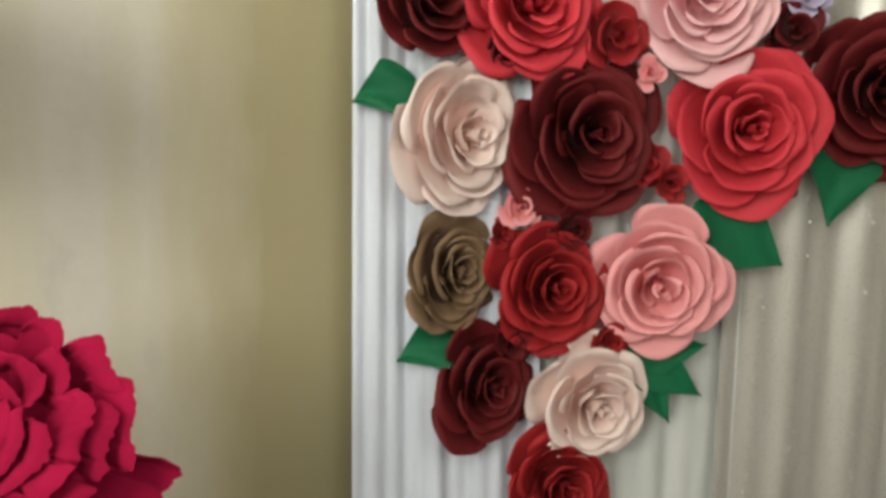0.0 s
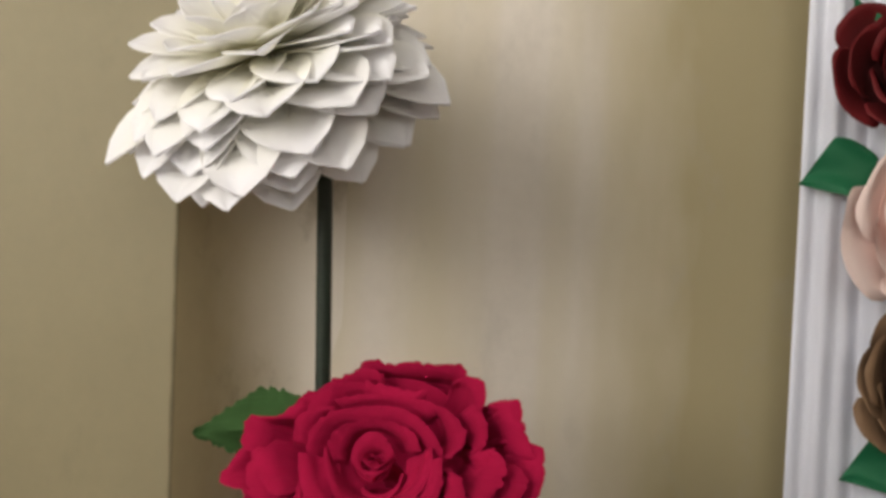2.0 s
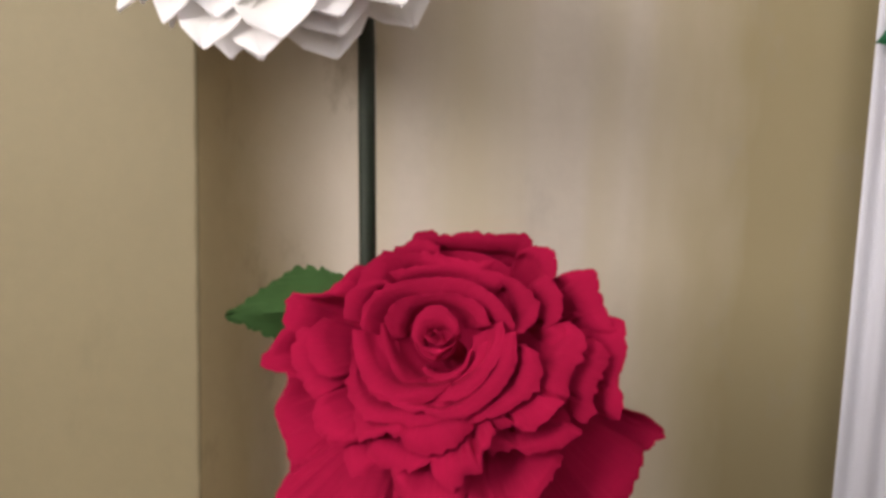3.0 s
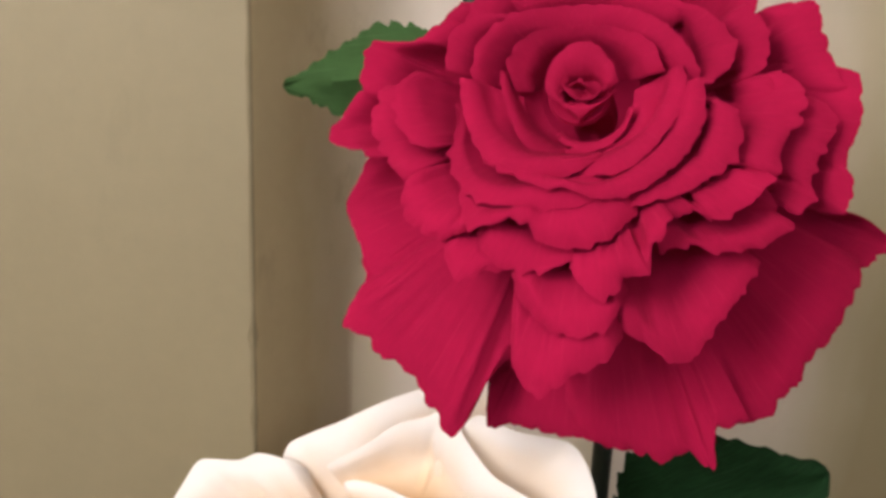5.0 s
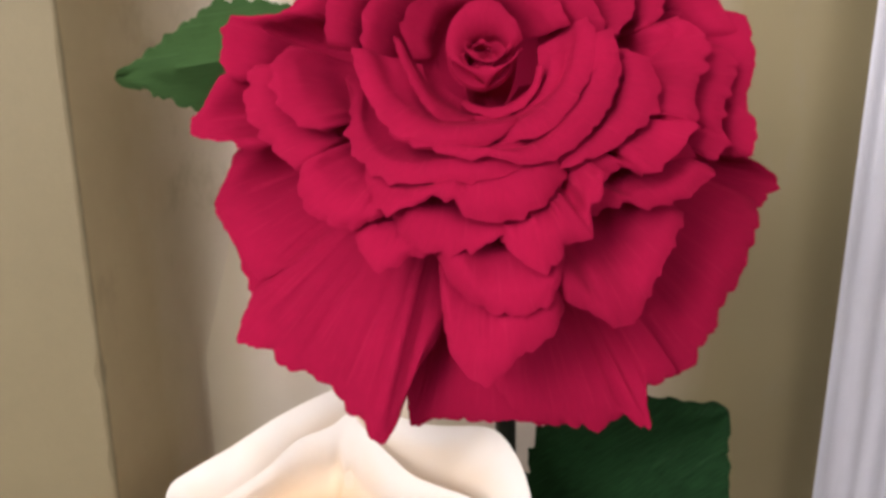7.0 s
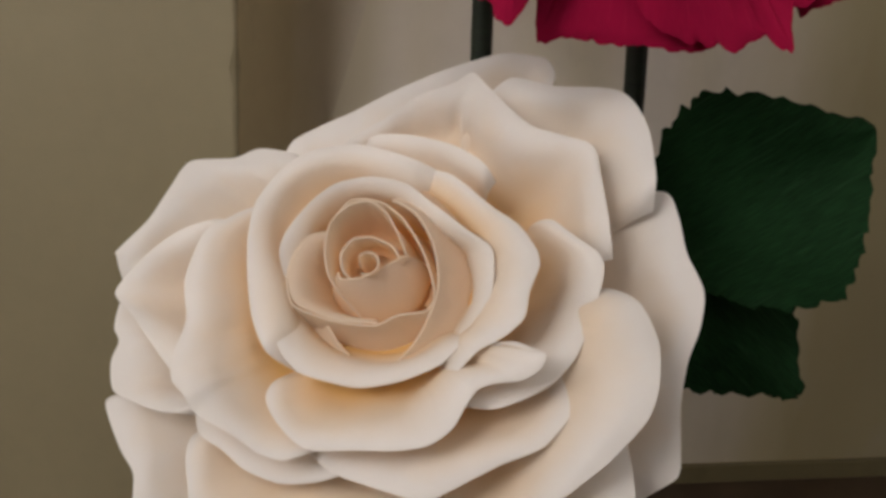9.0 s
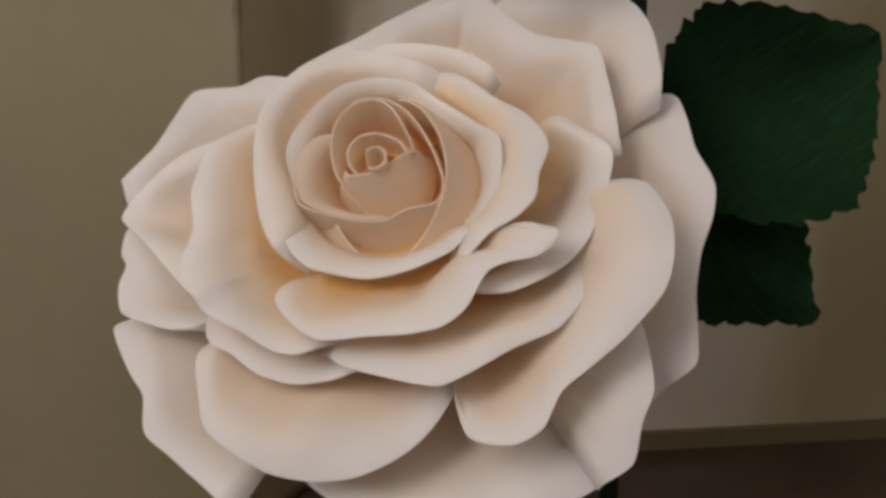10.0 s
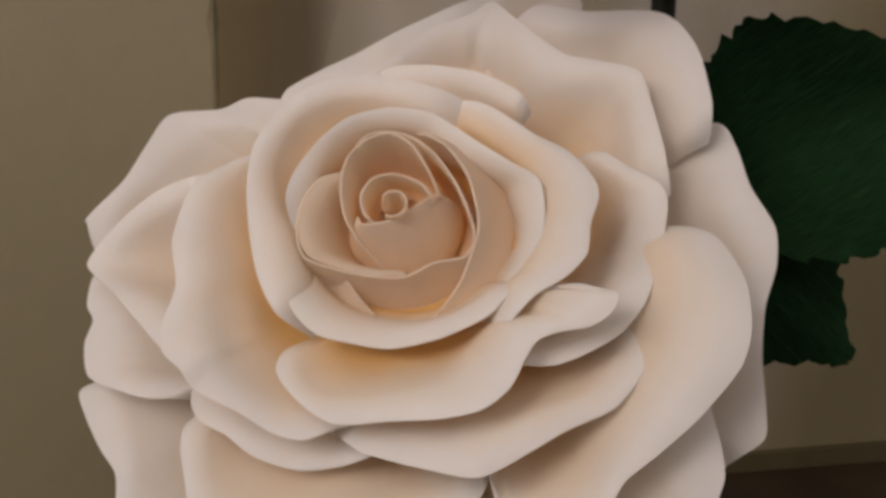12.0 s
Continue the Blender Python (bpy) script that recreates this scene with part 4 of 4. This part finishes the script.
for elev, count, length, width, bend, lift, turn in ((-29, 12, 0.200, 0.102, -12, -0.014, 0), (-21, 14, 0.222, 0.106, -11, -0.009, 15), (-14, 14, 0.228, 0.108, -9, -0.004, 3),
                                                     (-8, 14, 0.218, 0.104, -8, 0.000, 18), (-2, 14, 0.200, 0.098, -7, 0.005, 6), (5, 13, 0.178, 0.090, -3, 0.010, 24), (13, 12, 0.154, 0.080, 2, 0.015, 9),
                                                     (24, 10, 0.128, 0.074, 8, 0.020, 5), (38, 8, 0.102, 0.066, 13, 0.024, 28), (56, 6, 0.078, 0.050, 18, 0.028, 10)):
    for k in range(count):
        ds += 1
        rr = random.Random(ds)
        spoon(dahlia, DAHLIA, turn + 360 * k / count + rr.uniform(-5, 5), elev + rr.uniform(-5, 5), 0.018, length * rr.uniform(0.88, 1.02), width * rr.uniform(1.06, 1.24),
              bend + rr.uniform(-10, 10), 22 + rr.uniform(-8, 8), ds, lift)


# ---------------------------------------------------------------- leaves and stems
def leaf(name, mat, length, width, fold=18, bend=-20, teeth=0.006, seed=0, blunt=0.55, parent=None, thick=0.0008, tipsharp=1.0):
    """A leaf along +x with its face towards +z, creased on the midrib and toothed on the edge."""
    rnd = random.Random(seed)
    rows, cols = 61, 11
    verts, uvs, faces = [], [], []
    x = z = 0.0
    e = radians(bend) * -0.5
    for i in range(rows):
        s = i / (rows - 1)
        if s < blunt:
            w = sin(pi / 2 * (s / blunt)) ** 0.75
        else:
            w = (1 - ((s - blunt) / (1 - blunt)) ** (1.6 * tipsharp + 0.4)) ** (1.05 if tipsharp < 0.7 else 0.8) if s < 1 else 0.0
        w = max(w, 0.03)
        for j in range(cols):
            q = 2 * j / (cols - 1) - 1
            jag = teeth * (((s * 11 + 0.3 * sin(9 * s)) % 1.0) + 0.7 * rnd.random() - 0.5) * abs(q) ** 6
            lat = q * (w * width * 0.5 + jag)
            up = abs(q) * w * width * 0.5 * sin(radians(fold)) + 0.003 * sin(9 * s + 4 * q + seed)
            verts.append((x - sin(e) * up, lat, z + cos(e) * up))
            uvs.append((0.5 + lat, s))
        e += radians(bend) / (rows - 1)
        x += cos(e) * length / (rows - 1)
        z += sin(e) * length / (rows - 1)
    for i in range(rows - 1):
        for j in range(cols - 1):
            faces.append((i * cols + j, i * cols + j + 1, (i + 1) * cols + j + 1, (i + 1) * cols + j))
    return thicken(mesh_object(name, verts, faces, mat, uvs, parent=parent), thick)


def put(ob, base, tip, normal):
    """Lay a leaf from base towards tip, its face towards normal."""
    b = Vector(base)
    x = (Vector(tip) - b).normalized()
    z = Vector(normal)
    z = (z - x * z.dot(x)).normalized()
    y = z.cross(x)
    m = Matrix((x, y, z)).transposed().to_4x4()
    ob.matrix_world = Matrix.Translation(b) @ m
    return ob


def join_to(ob, thing):
    ob.parent = thing
    ob.matrix_parent_inverse = thing.matrix_world.inverted()
    return ob


join_to(tube("stem", [(0.240, -0.130, 1.36), (0.243, -0.105, 1.27), (0.248, -0.103, 1.06), (0.255, -0.098, 0.72), (0.2585, -0.066, 0.60), (0.262, -0.055, 0.3), (0.268, -0.055, 0.0)], 0.0105, STEM), dahlia)
join_to(tube("stem", [(0.385, -0.150, 0.90), (0.398, -0.095, 0.78), (0.408, -0.080, 0.62), (0.413, -0.080, 0.3), (0.416, -0.080, 0.0)], 0.0105, STEM), red)
join_to(tube("stem", [(0.205, -0.235, 0.43), (0.225, -0.16, 0.33), (0.232, -0.130, 0.2), (0.235, -0.130, 0.0)], 0.0105, STEM), cream)

lf = leaf("leaf", LEAF_LIGHT, 0.20, 0.106, fold=-38, bend=-12, teeth=0.005, seed=3, blunt=0.55, tipsharp=0.45)
join_to(put(lf, (0.262, -0.105, 0.952), (0.072, -0.088, 0.925), (-0.1, -0.97, 0.12)), red)
lf = leaf("leaf", LEAF, 0.228, 0.222, fold=14, bend=-14, teeth=0.007, seed=5, blunt=0.55, tipsharp=0.62)
join_to(put(lf, (0.440, -0.105, 0.465), (0.610, -0.160, 0.612), (0.05, -0.97, 0.2)), red)
lf = leaf("leaf", LEAF, 0.215, 0.195, fold=-26, bend=-10, teeth=0.008, seed=8, blunt=0.55, tipsharp=0.45)
join_to(put(lf, (0.450, -0.075, 0.465), (0.606, -0.100, 0.325), (0.1, -0.97, 0.1)), red)



# ---------------------------------------------------------------- backdrop with paper flowers
def curtain(name, u0, u1, folds, depth, mat, label, off, seed, spread=0.0, cols=160, sequins=0):
    """Gathered cloth that hangs along the backdrop line from u0 to u1 metres."""
    rnd = random.Random(seed)
    rows = 40
    fr = [(rnd.uniform(0.7, 1.4), rnd.uniform(0, 6.28)) for _ in range(5)]
    verts, uvs, faces = [], [], []
    for i in range(rows):
        s = i / (rows - 1)
        z = 2.25 * (1 - s) + 0.01 * s
        for j in range(cols):
            f = j / (cols - 1)
            u = u0 + (u1 - u0) * f + spread * f * max(0, s - 0.35) ** 1.5
            a = 2 * pi * folds * f
            d = sum(sin(a * k + p + 0.25 * sin(2.5 * s + p)) for k, p in fr) / 2.4 + 0.35 * sin(a * 2.3 + 1.3 * s)
            d *= depth * (0.75 + 0.25 * sin(3 * f + 2 * s))
            x, y = PX + u * pex, PY + u * pey
            verts.append((x + (off + d) * pey, y - (off + d) * pex, z))
            uvs.append((f, s))
    for i in range(rows - 1):
        for j in range(cols - 1):
            faces.append((i * cols + j, (i + 1) * cols + j, (i + 1) * cols + j + 1, i * cols + j + 1))
    ob = mesh_object(name, verts, faces, mat, uvs)
    thicken(ob, 0.002)
    if sequins:
        # loose sequins sewn along a few upright lines
        sv, sf = [], []
        lines = [rnd.uniform(0.02, 0.98) for _ in range(16)]
        for k in range(sequins):
            i, j = rnd.randrange(rows), int(min(0.999, max(0.0, rnd.choice(lines) + rnd.gauss(0, 0.006))) * cols)
            c = Vector(verts[i * cols + j]) + Vector((pey * 0.005, -pex * 0.005, rnd.uniform(-0.03, 0.03)))
            n = Vector((pey + rnd.uniform(-0.5, 0.5), -pex + rnd.uniform(-0.3, 0.3), rnd.uniform(-0.4, 0.7))).normalized()
            u = n.cross(Vector((0, 0, 1))).normalized()
            w = n.cross(u)
            sf.append(tuple(range(len(sv), len(sv) + 6)))
            sv += [tuple(c + (u * cos(q * pi / 3) + w * sin(q * pi / 3)) * 0.0034) for q in range(6)]
        tagged(mesh_object("sequins", sv, sf, SPARK, parent=ob), "silver sequins sewn in upright lines", kind="stuff")
    return tagged(ob, label, "curtain", "backdrop cloths")


PX, PY = 0.985, 0.25
pex, pey = cos(radians(-12)), sin(radians(-12))
curtain("curtain", 0.0, 0.36, 4.0, 0.012, SATIN, "white satin cloth gathered in fine vertical folds", 0.0, 1, 0.12)
curtain("curtain", 0.30, 0.85, 4.0, 0.014, IVORY, "ivory voile cloth hanging in soft folds", -0.03, 2)
curtain("curtain", 0.80, 1.9, 6.0, 0.014, SEQUIN, "champagne sequin cloth with a faint sparkle", -0.02, 3, sequins=900)


def paper_rose(colour, x, y, z, R, tilt, yaw, spin, count=20, seed=0, label="", depth=0.55):
    ob = new("paper_rose")
    ob.matrix_world = facing(x, y, z, tilt, yaw, spin)
    tagged(ob, label, "paper flower", "paper flowers")
    rnd = random.Random(seed)
    for k in range(count):
        f = k / (count - 1)
        r = R * (0.10 + 0.90 * f ** 0.8)
        h = R * depth * (1.0 - 0.95 * f ** 1.5) + 0.004
        sp = 88 - 50 * f
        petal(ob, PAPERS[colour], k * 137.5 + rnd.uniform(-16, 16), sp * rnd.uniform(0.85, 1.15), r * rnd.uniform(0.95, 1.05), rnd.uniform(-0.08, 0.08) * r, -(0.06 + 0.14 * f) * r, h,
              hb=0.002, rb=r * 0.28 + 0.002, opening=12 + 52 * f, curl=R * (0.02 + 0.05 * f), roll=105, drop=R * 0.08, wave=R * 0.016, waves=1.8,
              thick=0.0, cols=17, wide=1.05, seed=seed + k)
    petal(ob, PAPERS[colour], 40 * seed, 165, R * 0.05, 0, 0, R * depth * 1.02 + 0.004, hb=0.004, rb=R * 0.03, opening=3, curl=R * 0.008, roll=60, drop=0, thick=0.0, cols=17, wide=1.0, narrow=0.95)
    cup(ob, PAPERS[colour], R * 0.55, 0.002, 0.006, "backing")
    return ob


paper_rose("maroon", 1.098, 0.184, 1.496, 0.126, 10, 8, 0, 15, 0, "small dark maroon paper rose")
paper_rose("coral", 1.290, 0.149, 1.496, 0.168, 5, -8, 47, 20, 1, "large coral red paper rose")
paper_rose("rose", 1.640, 0.075, 1.533, 0.180, 0, -26, 94, 20, 2, "large pale pink paper rose")
paper_rose("maroon", 1.828, 0.020, 1.480, 0.073, 0, -26, 141, 8, 3, "small dark maroon paper rose between larger ones")
paper_rose("maroon", 2.044, -0.011, 1.364, 0.192, 0, -26, 188, 20, 4, "large dark maroon paper rose")
paper_rose("blush", 1.166, 0.172, 1.266, 0.186, 0, 16, 235, 20, 5, "large blush cream paper rose", 0.34)
paper_rose("maroon", 1.405, 0.125, 1.263, 0.186, 5, -8, 282, 20, 6, "large dark wine red paper rose")
paper_rose("coral", 1.747, 0.052, 1.285, 0.188, 0, -26, 329, 20, 7, "large coral red paper rose")
paper_rose("pink", 1.533, 0.082, 1.389, 0.040, 0, -26, 16, 8, 8, "tiny pink paper rosebud")
paper_rose("red", 1.582, 0.072, 1.177, 0.051, 0, -26, 63, 8, 9, "tiny red paper rose")
paper_rose("pink", 1.277, 0.137, 1.129, 0.051, 0, -8, 110, 8, 10, "tiny pink paper rosebud")
paper_rose("brown", 1.157, 0.178, 1.005, 0.132, 5, 14, 157, 20, 11, "small brown paper rose with dark edges", 0.36)
paper_rose("red", 1.342, 0.138, 0.972, 0.150, 5, -6, 204, 20, 12, "medium deep red paper rose")
paper_rose("pink", 1.566, 0.085, 0.982, 0.176, -5, -26, 251, 20, 13, "large salmon pink paper rose")
paper_rose("maroon", 1.220, 0.162, 0.780, 0.142, 5, 10, 298, 20, 14, "medium dark maroon paper rose", 0.4)
paper_rose("blush", 1.440, 0.119, 0.735, 0.150, -5, -8, 345, 20, 15, "medium blush pink paper rose")
paper_rose("red", 1.382, 0.130, 0.569, 0.130, 0, -8, 32, 20, 16, "medium deep red paper rose")
paper_rose("red", 1.469, 0.096, 0.863, 0.049, 0, -8, 79, 8, 17, "tiny red paper rose")
paper_rose("red", 1.452, 0.101, 1.452, 0.082, 0, -8, 126, 8, 18, "small red paper rose")
paper_rose("red", 1.243, 0.144, 1.080, 0.035, 0, 8, 173, 8, 19, "tiny red paper rose")
paper_rose("maroon", 1.272, 0.138, 0.871, 0.057, 0, 0, 220, 8, 20, "tiny dark maroon paper rose")
paper_rose("red", 1.524, 0.084, 1.213, 0.062, 0, -20, 267, 8, 21, "small red paper rose")
paper_rose("maroon", 1.384, 0.114, 1.082, 0.059, 0, -8, 314, 8, 22, "tiny dark maroon paper rose")
paper_rose("maroon", 1.244, 0.152, 1.408, 0.050, 0, 0, 1, 8, 23, "tiny dark maroon paper rose")
paper_rose("lavender", 1.856, 0.014, 1.553, 0.073, 0, -26, 48, 8, 24, "small lavender paper rose")
paper_rose("coral", 1.369, 0.133, 1.738, 0.142, 5, -8, 95, 20, 25, "large coral red paper rose")
paper_rose("maroon", 1.583, 0.087, 1.740, 0.129, 5, -26, 142, 20, 26, "medium dark maroon paper rose")
paper_rose("blush", 1.847, 0.031, 1.762, 0.169, 5, -26, 189, 20, 27, "large blush cream paper rose")
paper_rose("coral", 1.221, 0.164, 1.701, 0.100, 5, 8, 236, 15, 28, "medium coral red paper rose")


def card_leaf(base, tip, width, seed):
    b, t = Vector(base), Vector(tip)
    ob = leaf("paper_leaf", CARD_LEAF, (t - b).length, width, fold=8, bend=-8, teeth=0.0, seed=seed, blunt=0.4, tipsharp=0.4)
    put(ob, b, t, (pey, -pex, 0.15))
    return tagged(ob, "dark green folded card leaf pinned to the backdrop", "leaf", "paper leaves")


card_leaf((1.090, 0.202, 1.364), (0.971, 0.216, 1.318), 0.109, 0)
card_leaf((1.174, 0.184, 0.885), (1.057, 0.198, 0.833), 0.109, 1)
card_leaf((1.660, 0.081, 1.131), (1.857, 0.028, 1.002), 0.205, 2)
card_leaf((1.512, 0.112, 0.871), (1.620, 0.078, 0.676), 0.124, 3)
card_leaf((1.504, 0.114, 0.851), (1.689, 0.063, 0.730), 0.125, 4)
card_leaf((1.535, 0.107, 0.819), (1.696, 0.062, 0.839), 0.092, 5)
card_leaf((1.998, 0.009, 1.295), (1.960, 0.006, 1.083), 0.183, 6)
card_leaf((1.889, 0.032, 1.181), (1.830, 0.033, 1.131), 0.042, 7)
card_leaf((1.083, 0.203, 1.541), (1.037, 0.202, 1.628), 0.054, 8)
